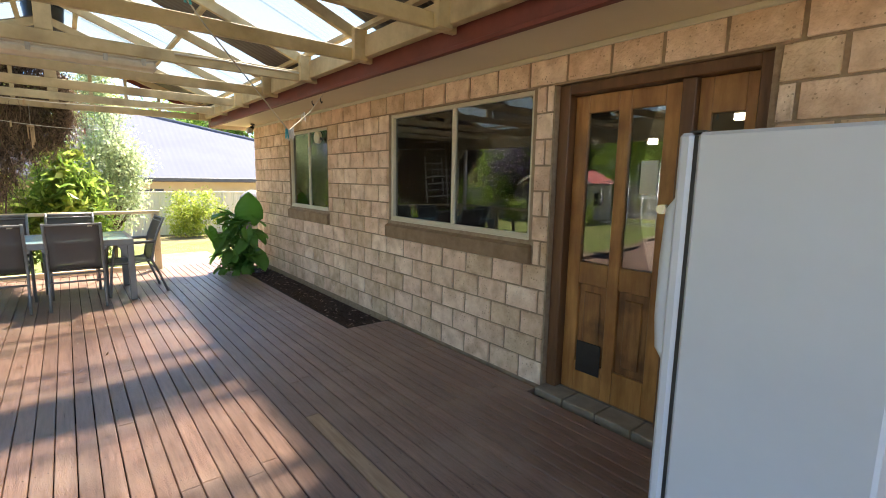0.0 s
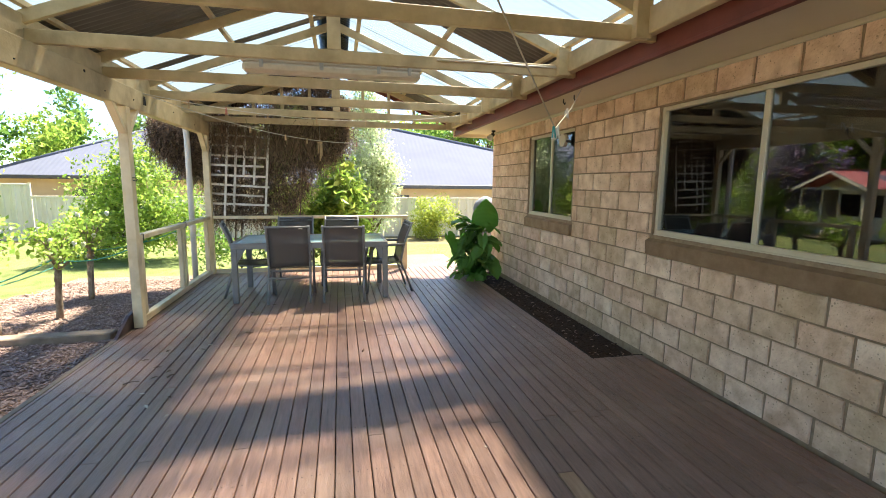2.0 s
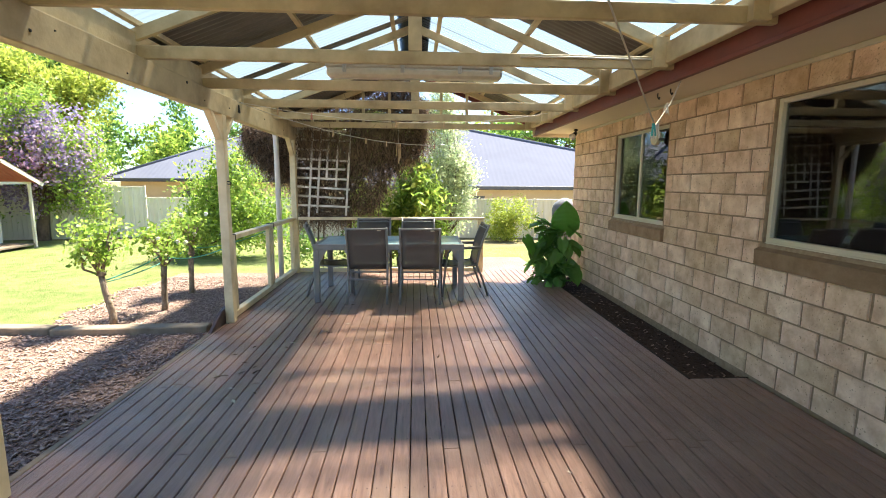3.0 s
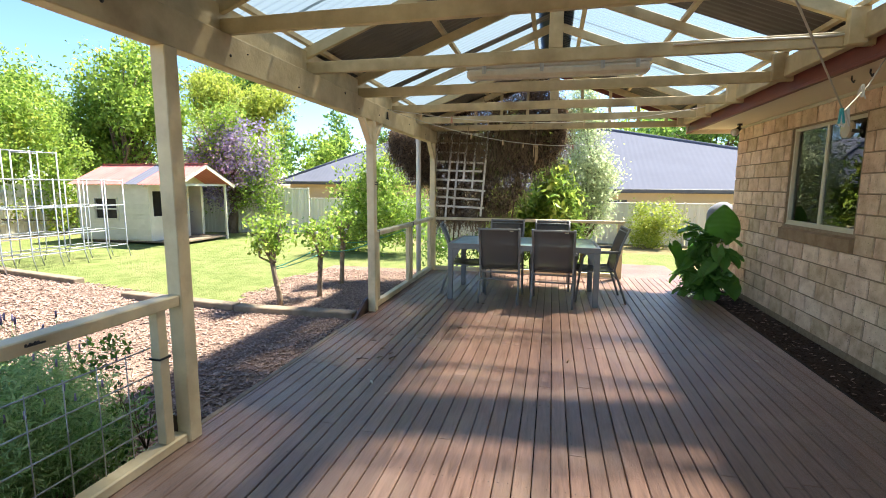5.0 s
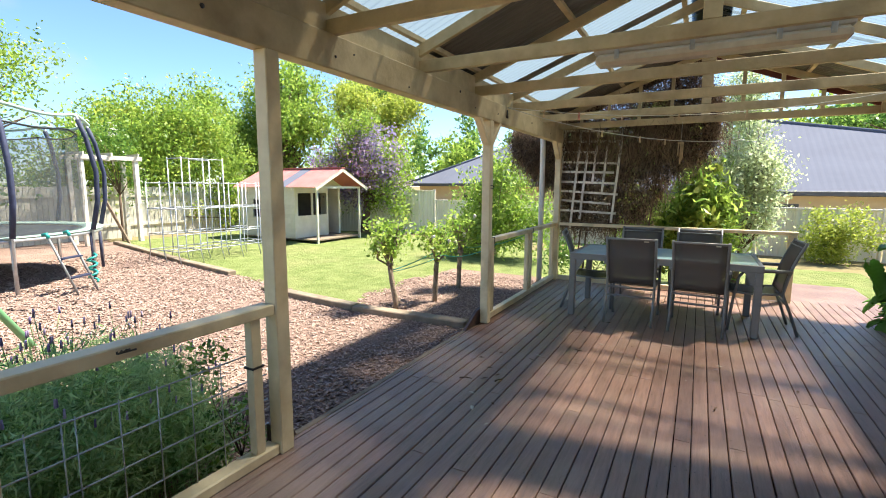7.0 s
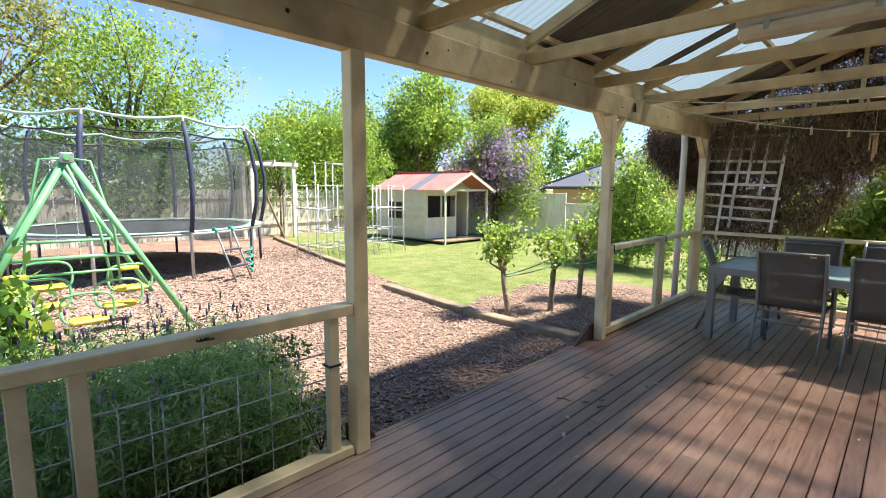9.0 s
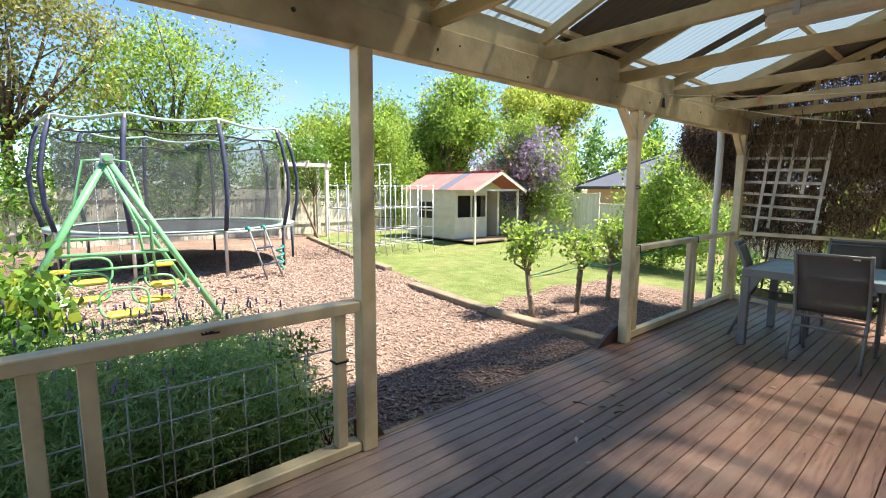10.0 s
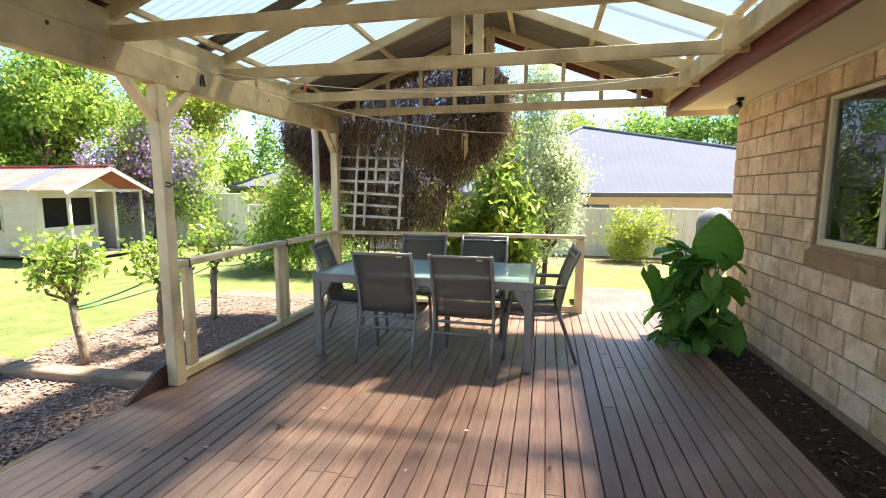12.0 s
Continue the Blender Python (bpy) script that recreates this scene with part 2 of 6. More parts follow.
M_VINE = leafy("dry_creeper", (0.03, 0.018, 0.011), (0.31, 0.205, 0.125), 0.2, 0.85)
M_BARK = surface("bark", (0.085, 0.058, 0.038), (0.19, 0.135, 0.095), 9, 0.95, 0.5, 40, stretch=(1, 1, 0.4), spec=0.1, bump_size=0.012)
M_ROSEBARK = surface("grey_brown_rose_bark", (0.17, 0.125, 0.085), (0.36, 0.285, 0.205), 22, 0.95, 0.6, 50, stretch=(1, 1, 0.5), spec=0.1, bump_size=0.015)
M_TRELLIS = surface("weathered_white_slat", (0.60, 0.54, 0.43), (0.78, 0.72, 0.61), 9, 0.7, 0.2, 60, stain=(0.25, 0.17, 0.11), stain_scale=6, stain_amount=0.6)
M_PVC = surface("white_pvc", (0.72, 0.70, 0.66), (0.78, 0.76, 0.72), 4, 0.4, 0.03, 40)
M_GREEN = surface("green_swing_paint", (0.12, 0.36, 0.15), (0.17, 0.44, 0.20), 5, 0.4, 0.05, 50, stain=(0.25, 0.34, 0.2), stain_amount=0.3)
M_YELLOW = surface("yellow_seat_plastic", (0.75, 0.56, 0.03), (0.82, 0.64, 0.06), 5, 0.4, 0.04, 50)
M_NAVY = surface("navy_foam_sleeve", (0.016, 0.02, 0.045), (0.035, 0.042, 0.085), 12, 0.7, 0.3, 40)
M_TRAMPMAT = surface("trampoline_mat", (0.03, 0.03, 0.035), (0.05, 0.05, 0.058), 9, 0.6)
M_TRAMPPAD = surface("pale_green_pad", (0.26, 0.38, 0.30), (0.36, 0.47, 0.39), 6, 0.6)
M_NET = see_through("black_safety_net", (0.075, 0.08, 0.08), 0.60, 0.8)
M_TEAL = surface("teal_plastic", (0.01, 0.27, 0.22), (0.02, 0.34, 0.28), 6, 0.45)
M_CUBBY = surface("cream_weatherboard_paint", (0.60, 0.55, 0.42), (0.70, 0.65, 0.52), 3, 0.6, 0.1, 40, vary=0.05)
M_REDROOF = surface("faded_red_roof_steel", (0.44, 0.12, 0.10), (0.54, 0.19, 0.165), 3, 0.5, 0.05, 30)
# near-black colour that stands in for the shade inside the cubby
M_OPENING_SHADE = surface("painted_opening_shade", (0.035, 0.026, 0.02), (0.06, 0.045, 0.035), 5, 0.8)
M_FENCE = surface("cream_steel_fence", (0.66, 0.62, 0.49), (0.72, 0.68, 0.55), 1.5, 0.5, 0.04, 20, vary=0.04)
M_PALING = surface("pale_weathered_fence", (0.46, 0.43, 0.34), (0.62, 0.58, 0.47), 5, 0.8, 0.2, 40, vary=0.08, stretch=(2, 2, 0.4))
M_GREYROOF = surface("blue_grey_roof_steel", (0.13, 0.138, 0.174), (0.15, 0.158, 0.196), 0.8, 0.8, 0.04, 20, vary=0.02, spec=0.04)
M_GUTTER = surface("dark_grey_gutter", (0.055, 0.058, 0.065), (0.08, 0.083, 0.09), 3, 0.4)
M_RENDER = surface("beige_render", (0.58, 0.45, 0.28), (0.64, 0.51, 0.33), 2, 0.8, 0.1, 30, vary=0.02)
M_ROOM = surface("room_paint", (0.20, 0.16, 0.11), (0.26, 0.21, 0.15), 2, 0.8, vary=0.02)
M_DARKWIN = surface("tinted_far_window", (0.03, 0.034, 0.038), (0.05, 0.055, 0.06), 2, 0.12)
M_LEAF_A = leafy("leaf_fresh_green", (0.13, 0.25, 0.025), (0.44, 0.56, 0.09), 0.62)
M_LEAF_B = leafy("leaf_deep_green", (0.045, 0.14, 0.02), (0.25, 0.40, 0.06), 0.5, 0.35)
M_LEAF_C = leafy("leaf_yellow_green", (0.22, 0.30, 0.03), (0.50, 0.54, 0.08), 0.5)
M_LEAF_D = leafy("leaf_grey_green", (0.30, 0.38, 0.18), (0.68, 0.74, 0.44), 0.64)
M_LEAF_E = leafy("leaf_rust_green", (0.14, 0.18, 0.035), (0.42, 0.38, 0.12), 0.5)
M_PURPLE = leafy("purple_bloom", (0.24, 0.17, 0.36), (0.50, 0.42, 0.60), 0.4)
M_MAUVE = leafy("dry_mauve_bloom", (0.22, 0.15, 0.20), (0.40, 0.32, 0.38), 0.35)
M_WHITEBLOOM = leafy("white_bloom", (0.70, 0.66, 0.58), (0.82, 0.80, 0.74), 0.3)
M_EAR = leafy("elephant_ear_leaf", (0.06, 0.22, 0.035), (0.30, 0.55, 0.12), 0.6, 0.25)
M_LAVLEAF = leafy("lavender_leaf", (0.22, 0.38, 0.12), (0.58, 0.72, 0.34), 0.6)
M_ROPE = surface("pale_cord", (0.62, 0.58, 0.48), (0.72, 0.68, 0.58), 20, 0.8)
M_GREENROPE = surface("green_cord", (0.015, 0.20, 0.14), (0.03, 0.27, 0.19), 20, 0.6)
M_PEG = surface("wooden_peg", (0.55, 0.38, 0.2), (0.66, 0.48, 0.28), 20, 0.7, vary=0.2)
M_PINKPEG = surface("faded_red_peg", (0.5, 0.16, 0.12), (0.58, 0.22, 0.17), 20, 0.6)
M_TEALPEG = surface("teal_peg_plastic", (0.05, 0.36, 0.40), (0.08, 0.44, 0.48), 20, 0.5)
M_BLACK = surface("black_metal", (0.018, 0.017, 0.016), (0.03, 0.029, 0.028), 20, 0.4)
M_CHROME = surface("worn_chrome", (0.55, 0.55, 0.54), (0.65, 0.65, 0.64), 9, 0.2, metal=1.0)
M_LAMPGLASS = surface("clear_bulb", (0.5, 0.48, 0.42), (0.6, 0.58, 0.52), 9, 0.1)
M_DOWNLIGHT = glowing("downlight", (1.0, 0.86, 0.62), 4.0)
M_NOTICE = surface("pale_paper", (0.70, 0.70, 0.52), (0.78, 0.78, 0.62), 3, 0.7)


# ---- mesh helpers ----
def box(bm, x0, y0, z0, x1, y1, z1, bevel=0.0):
    v = [bm.verts.new((x, y, z)) for z in (z0, z1) for x, y in ((x0, y0), (x1, y0), (x1, y1), (x0, y1))]
    f = [bm.faces.new([v[i] for i in q]) for q in ((3, 2, 1, 0), (4, 5, 6, 7), (0, 1, 5, 4), (1, 2, 6, 5), (2, 3, 7, 6), (3, 0, 4, 7))]
    if bevel:
        bmesh.ops.bevel(bm, geom=list({e for g in f for e in g.edges}), offset=bevel, segments=1, affect="EDGES", clamp_overlap=True)
    return bm


def bar(bm, a, b, w, h, up=(0, 0, 1), bevel=0.0):
    """A straight timber from a to b, w wide and h high."""
    a, b = Vector(a), Vector(b)
    d = (b - a).normalized()
    side = d.cross(Vector(up)).normalized()
    top = side.cross(d)
    v = [bm.verts.new(p + side * s * w / 2 + top * t * h / 2) for p in (a, b) for s, t in ((-1, -1), (1, -1), (1, 1), (-1, 1))]
    f = [bm.faces.new([v[i] for i in q]) for q in ((0, 1, 2, 3), (7, 6, 5, 4), (0, 4, 5, 1), (1, 5, 6, 2), (2, 6, 7, 3), (3, 7, 4, 0))]
    if bevel:
        bmesh.ops.bevel(bm, geom=list({e for g in f for e in g.edges}), offset=bevel, segments=1, affect="EDGES", clamp_overlap=True)
    return bm


def tube(bm, pts, r, n=8, r_end=None, cap=True):
    """A round bar along pts, tapering from r to r_end."""
    pts = [Vector(p) for p in pts]
    r_end = r if r_end is None else r_end
    rings, prev = [], None
    for i, p in enumerate(pts):
        d = (pts[min(i + 1, len(pts) - 1)] - pts[max(i - 1, 0)]).normalized()
        ref = Vector((0, 0, 1)) if abs(d.z) < 0.9 else Vector((1, 0, 0))
        s = d.cross(prev.cross(d)) if prev is not None and prev.cross(d).length > 0.1 else d.cross(ref)
        s = (prev - d * prev.dot(d)) if prev is not None and (prev - d * prev.dot(d)).length > 0.1 else s
        s.normalize()
        prev = s
        u = d.cross(s)
        rad = r + (r_end - r) * i / max(1, len(pts) - 1)
        rings.append([bm.verts.new(p + (s * math.cos(6.28319 * j / n) + u * math.sin(6.28319 * j / n)) * rad) for j in range(n)])
    for a, b in zip(rings, rings[1:]):
        for j in range(n):
            g = bm.faces.new((a[j], a[(j + 1) % n], b[(j + 1) % n], b[j]))
            g.smooth = True
    if cap:
        bm.faces.new(rings[0][::-1])
        bm.faces.new(rings[-1])
    return bm


def finish(bm, name, material):
    bmesh.ops.recalc_face_normals(bm, faces=bm.faces[:])
    me = bpy.data.meshes.new(name)
    bm.to_mesh(me)
    bm.free()
    me.materials.append(material)
    return me


def part(name, bm, material, parent=None, label=""):
    ob = new(name, finish(bm, name, material))
    ob.parent = parent
    return tagged(ob, label)


def raw(name, verts, faces, material, parent=None, label="", smooth=False):
    me = bpy.data.meshes.new(name)
    me.from_pydata([tuple(v) for v in verts], [], faces)
    me.materials.append(material)
    if smooth:
        me.polygons.foreach_set("use_smooth", [True] * len(me.polygons))
    ob = new(name, me)
    ob.parent = parent
    return tagged(ob, label)


def thing(name, label, category, at=(0, 0, 0), group="", kind="", turn=0):
    ob = new(name)
    ob.empty_display_size = 0.1
    ob.matrix_basis = pose(*at, 0, 0, turn)
    return tagged(ob, label, category, group, kind)


def B():
    return bmesh.new()


rng = random.Random(7)
GZ = -0.22
WALL = 2.45


# ---- ground ----
def ground_height(x, y):
    return GZ + 0.03 * noise.noise((x * 0.25, y * 0.25, 0)) - 0.015


def sheet(name, material, xs, ys, lift, inside, parent=None):
    """A gridded patch of ground where inside(x, y) holds."""
    idx, verts, faces = {}, [], []
    for i, x in enumerate(xs):
        for j, y in enumerate(ys):
            idx[i, j] = len(verts)
            verts.append((x, y, ground_height(x, y) + lift))
    for i in range(len(xs) - 1):
        for j in range(len(ys) - 1):
            if inside((xs[i] + xs[i + 1]) / 2, (ys[j] + ys[j + 1]) / 2):
                faces.append((idx[i, j], idx[i + 1, j], idx[i + 1, j + 1], idx[i, j + 1]))
    return raw(name, verts, faces, material, parent, smooth=True)


far = [-1500, -600, -250, -120, -60, -40]
xs = far + [-30 + i * 1.5 for i in range(40)] + [40, 60, 120, 250, 600, 1500]
ground = sheet("ground", M_DIRT, xs, xs, 0.0, lambda x, y: True)
tagged(ground, "dry sandy soil with sparse grass around the yard", "ground", kind="structure")


def lawn_edge(x):
    """The front edge of the lawn, along the sleepers."""
    return 6.42 + max(0, -x - 4.3) * 0.215


def bed_edge(y):
    return -4.45 - 0.25 * math.sin((y - 6.4) * 0.9) + 0.08 * math.sin(y * 5)


gx = [-24 + i * 0.2 for i in range(109)]
gy = [-8 + i * 0.2 for i in range(125)]
lawn = sheet("lawn", M_LAWN, gx + [-2.2 + i * 0.2 for i in range(26)], [5 + i * 0.2 for i in range(55)], 0.012,
             lambda x, y: (y > lawn_edge(x) and x < bed_edge(y) and x > -15.5 and y < 15.3) or (y > 10.0 and x > -5.0 and y < 13.6 and x < 2.8))
tagged(lawn, "short mown lawn with pale dry patches", "lawn", kind="structure")
mulch = sheet("mulch_bed", M_MULCH, gx, gy, 0.016,
              lambda x, y: (y <= lawn_edge(x) and -17 < x < -2.1) or (x >= bed_edge(y) and x < -2.1 and 6.3 < y < 10.0))
tagged(mulch, "bark mulch covering the play area and rose bed", "mulch", kind="structure")


def chips(name, label, count, pick, size, lift, parent, material=None):
    """Loose bark pieces, each a thin tilted slab."""
    r, verts, faces = random.Random(name), [], []
    while count:
        p = pick(r)
        if p is None:
            continue
        count -= 1
        x, y, z = p
        l, w, t = size * r.uniform(0.5, 1.5), size * r.uniform(0.18, 0.45), size * r.uniform(0.06, 0.16)
        m = Matrix.Translation((x, y, z + lift)) @ Euler((r.uniform(-0.45, 0.45), r.uniform(-0.45, 0.45), r.uniform(0, 6.3))).to_matrix().to_4x4()
        i = len(verts)
        k = r.uniform(0.3, 0.9)
        verts += [m @ Vector(c) for c in ((-l / 2, -w / 2, 0), (l / 2, -w / 2 * k, 0), (l / 2 * k, w / 2, 0), (-l / 2, w / 2 * k, 0), (-l / 2 * k, -w / 3, t), (l / 2 * k, -w / 3, t), (l / 3, w / 3, t), (-l / 3, w / 3, t))]
        faces += [(i + 4, i + 5, i + 6, i + 7), (i, i + 1, i + 5, i + 4), (i + 1, i + 2, i + 6, i + 5), (i + 2, i + 3, i + 7, i + 6), (i + 3, i, i + 4, i + 7)]
    return tagged(raw(name, verts, faces, material or M_CHIP, parent), label, kind="stuff")


def near_bed(r):
    x, y = -2.25 - 5.5 * r.random() ** 1.6, r.uniform(2.6, 9.6)
    if y > lawn_edge(x) + 0.1 and x < bed_edge(y) - 0.05:
        return None
    return x, y, ground_height(x, y) + 0.018


def far_bed(r):
    x, y = r.uniform(-13, -6), r.uniform(1.5, 8.0)
    if y > lawn_edge(x):
        return None
    return x, y, ground_height(x, y) + 0.018


chips("bark_chips", "loose brown bark chips on the garden bed", 15000, near_bed, 0.06, 0.004, mulch)
chips("bark_chips", "loose sunlit bark chips on the play area", 9000, far_bed, 0.085, 0.005, mulch)


# ---- sleepers ----
def sleeper(a, b, label):
    t = thing("garden_sleeper", label, "sleeper", (0, 0, 0), "sleeper edging")
    part("timber", bar(B(), (a[0], a[1], ground_height(*a) + 0.045), (b[0], b[1], ground_height(*b) + 0.045), 0.17, 0.11, bevel=0.012), M_SLEEPER, t)


sleeper((-2.55, 6.40), (-4.25, 6.38), "weathered grey timber sleeper edging the rose bed")
sleeper((-4.28, 6.42), (-6.3, 6.58), "weathered grey timber sleeper edging the lawn")
sleeper((-7.9, 7.18), (-10.2, 7.62), "weathered timber sleeper edging the lawn")
sleeper((-10.25, 7.65), (-12.6, 8.15), "weathered timber sleeper edging the lawn")
sleeper((-12.65, 8.17), (-14.9, 8.65), "weathered timber sleeper edging the lawn")

# ---- the deck's frame ----
deck = thing("deck_floor", "brown-stained timber deck of long narrow boards", "deck", kind="structure")
bm = B()
for y in [-0.9 + 0.45 * i for i in range(22)]:
    box(bm, -2.16, y, -0.16, 1.95 if 4.4 < y < 8.6 else 2.40, y + 0.045, -0.03)
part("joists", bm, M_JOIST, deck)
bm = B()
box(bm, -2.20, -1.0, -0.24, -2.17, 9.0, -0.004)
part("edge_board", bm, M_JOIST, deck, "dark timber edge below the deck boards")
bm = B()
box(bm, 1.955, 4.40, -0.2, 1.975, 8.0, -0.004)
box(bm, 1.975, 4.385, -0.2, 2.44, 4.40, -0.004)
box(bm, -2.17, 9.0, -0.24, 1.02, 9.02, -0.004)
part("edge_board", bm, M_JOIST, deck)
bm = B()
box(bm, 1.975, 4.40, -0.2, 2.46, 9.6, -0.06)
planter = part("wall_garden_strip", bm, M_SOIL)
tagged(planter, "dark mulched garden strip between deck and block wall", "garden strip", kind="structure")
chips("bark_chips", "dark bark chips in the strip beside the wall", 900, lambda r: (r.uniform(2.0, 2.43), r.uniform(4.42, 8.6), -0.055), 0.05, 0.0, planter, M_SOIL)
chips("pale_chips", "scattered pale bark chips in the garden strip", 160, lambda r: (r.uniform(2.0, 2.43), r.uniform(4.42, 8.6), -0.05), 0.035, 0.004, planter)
# a light-worn trim along the open side of the deck, and the dark wedge board at its end
trim = thing("deck_trim", "worn cream edge strip of the open deck side", "trim", kind="structure")
part("strip", box(B(), -2.245, 3.24, -0.05, -2.202, 6.0, 0.0, 0.004), M_SLEEPER, trim)
bm = B()
v = [bm.verts.new((x, y, z)) for x in (-2.235, -2.205) for y, z in ((6.09, 0.17), (6.09, -0.10), (5.45, -0.22), (5.45, -0.10), (5.94, 0.15))]
bm.faces.new(v[:5]), bm.faces.new(v[9:4:-1])
for i in range(5):
    bm.faces.new((v[i], v[5 + i], v[5 + (i + 1) % 5], v[(i + 1) % 5]))
tagged(part("kick_board", bm, M_KICK), "dark brown tapered board screwed to the post foot", "board")
tagged(part("ramp", box(B(), 0.98, 9.02, -0.10, 2.0, 10.6, -0.03), M_DECK), "sunlit timber landing beyond the deck's end", "landing", kind="structure")

# ---- house wall ----
COURSE = 0.1765
WTOP = 13 * COURSE + 0.03
house_wall = thing("wall_house", "pale pink-beige cement block wall with brown mortar", "wall", kind="structure")
HOLES = [(1.10, 2.34, 0.0, 2.118), (2.52, 4.40, 1.06, 2.118), (5.85, 7.13, 1.06, 2.118)]
Y0, Y1 = -1.6, 8.70


def wall_with_holes(x0, x1, y0, y1, z0, z1, holes):
    bm = B()
    ys = sorted({y0, y1, *[h[0] for h in holes], *[h[1] for h in holes]})
    for a, b in zip(ys, ys[1:]):
        hs = [h for h in holes if h[0] <= a and h[1] >= b]
        z = z0
        for h in sorted(hs, key=lambda q: q[2]):
            if h[2] > z:
                box(bm, x0, a, z, x1, b, h[2])
            z = h[3]
        if z < z1:
            box(bm, x0, a, z, x1, b, z1)
    return bm


part("mortar_core", wall_with_holes(WALL + 0.006, WALL + 0.22, Y0, Y1 - 0.006, -0.2, WTOP + 0.1, HOLES), M_MORTAR, house_wall)
tagged(part("wall_end", box(B(), WALL + 0.22, Y1 - 0.25, -0.2, WALL + 4.0, Y1 - 0.006, WTOP + 0.1), M_BLOCK), "block end wall of the house", "wall", kind="structure")

# ---- eaves ----
t = thing("eaves", "cream soffit with red-brown fascia along the house wall", "eaves", kind="structure")
part("soffit", box(B(), 1.86, -1.6, WTOP + 0.005, WALL + 0.2, 8.95, WTOP + 0.02), M_SOFFIT, t)
part("fascia", box(B(), 1.825, -1.6, 2.285, 1.86, 8.95, 2.46, 0.003), M_FASCIA, t)
part("fascia_bead", box(B(), 1.81, -1.6, 2.283, 1.8245, 8.95, 2.31, 0.003), M_FASCIA, t)
part("gutter_board", box(B(), 1.80, 8.95, 2.27, 2.67, 8.975, 2.47), M_SOFFIT, t)
bm = B()
box(bm, WALL - 0.02, -1.6, WTOP - 0.03, WALL + 0.001, 8.68, WTOP + 0.004, 0.006)
part("cove_bead", bm, M_COVE, t)
bm = B()
v = [bm.verts.new(p) for p in ((1.80, -1.6, 2.47), (1.80, 9.0, 2.47), (7.0, 9.0, 4.4), (7.0, -1.6, 4.4), (1.80, -1.6, 2.51), (1.80, 9.0, 2.51), (7.0, 9.0, 4.44), (7.0, -1.6, 4.44))]
for q in ((3, 2, 1, 0), (4, 5, 6, 7), (0, 1, 5, 4), (1, 2, 6, 5), (2, 3, 7, 6), (3, 0, 4, 7)):
    bm.faces.new([v[i] for i in q])
part("house_roof", bm, M_GREYROOF, t)

# ---- the rooms behind the glass ----
room = thing("room_inside", "dim room behind the windows", "room", kind="structure")
bm = B()
box(bm, 2.68, -1.6, -0.1, 6.5, 8.6, 0.0)
part("room_floor", bm, M_ROOM, room)
part("room_back", box(B(), 6.4, -1.6, 0, 6.5, 8.6, 2.4), M_ROOM, room)
part("room_side", box(B(), 2.68, -1.6, 0, 6.4, -1.5, 2.4), M_ROOM, room)
part("room_divider", box(B(), 2.68, 4.9, 0, 6.4, 5.0, 2.4), M_ROOM, room)
part("room_side", box(B(), 2.68, 8.4, 0, 6.4, 8.44, 2.4), M_ROOM, room)
part("room_ceiling", box(B(), 2.68, -1.6, 2.4, 6.5, 8.6, 2.44), M_ROOM, room)
for x, y, z in ((5.5, 4.10, 2.02), (5.5, 3.24, 1.99), (5.5, 2.30, 2.20)):
    t = thing("pendant_light", "small lit oval pendant light hanging indoors", "pendant light", (x, y, z), "room pendants")
    part("shade", tube(B(), [(0, 0, -0.03), (0, 0, -0.015), (0, 0, 0.02), (0, 0, 0.035)], 0.06, 16), M_DOWNLIGHT, t)
    part("cord", tube(B(), [(0, 0, 0.036), (0, 0, 2.399 - z)], 0.004, 5), M_BLACK, t)


# ---- windows ----
def window(y0, y1, z0, z1, mull, label, name):
    t = thing(name, label, "window", kind="structure")
    x0, x1, f = 2.475, 2.53, 0.035
    bm = B()
    box(bm, x0, y0, z0, x1, y0 + f, z1, 0.004), box(bm, x0, y1 - f, z0, x1, y1, z1, 0.004)
    box(bm, x0, y0 + f, z1 - f, x1, y1 - f, z1, 0.004), box(bm, x0, y0 + f, z0, x1, y1 - f, z0 + 0.045, 0.004)
    part("window_frame", bm, M_ALU, t)
    bm = B()
    box(bm, x0 + 0.004, mull - 0.022, z0 + 0.045, x1 - 0.01, mull + 0.022, z1 - f, 0.004)
    box(bm, x0 - 0.006, y0, z0 - 0.012, x0 + 0.02, y1, z0 + 0.012, 0.003)
    part("sliding_stile", bm, M_ALU, t)
    for a, b, dx in ((y0 + f, mull - 0.022, 0.018), (mull + 0.022, y1 - f, 0.032)):
        p = part("pane", box(B(), x0 + dx, a, z0 + 0.045, x0 + dx + 0.004, b, z1 - f), M_GLASS, t)
        p.visible_shadow = False
    bm = B()
    v0 = [(WALL - 0.03, z0 - 0.165), (WALL - 0.035, z0 - 0.05), (x0 + 0.01, z0 - 0.012), (x0 + 0.01, z0 - 0.165)]
    ya, yb = y0 - 0.03, y1 + 0.03
    a = [bm.verts.new((x, ya, z)) for x, z in v0]
    b = [bm.verts.new((x, yb, z)) for x, z in v0]
    bm.faces.new(a[::-1]), bm.faces.new(b)
    for i in range(4):
        bm.faces.new((a[i], a[(i + 1) % 4], b[(i + 1) % 4], b[i]))
    part("window_sill", bm, M_SILL, t, "brown brick sill below the window")
    return t


window(2.52, 4.40, 1.06, 2.118, 3.42, "wide cream aluminium sliding window with dark glass", "window_1")
window(5.85, 7.13, 1.06, 2.118, 6.48, "small cream aluminium sliding window with a brown sill", "window_2")

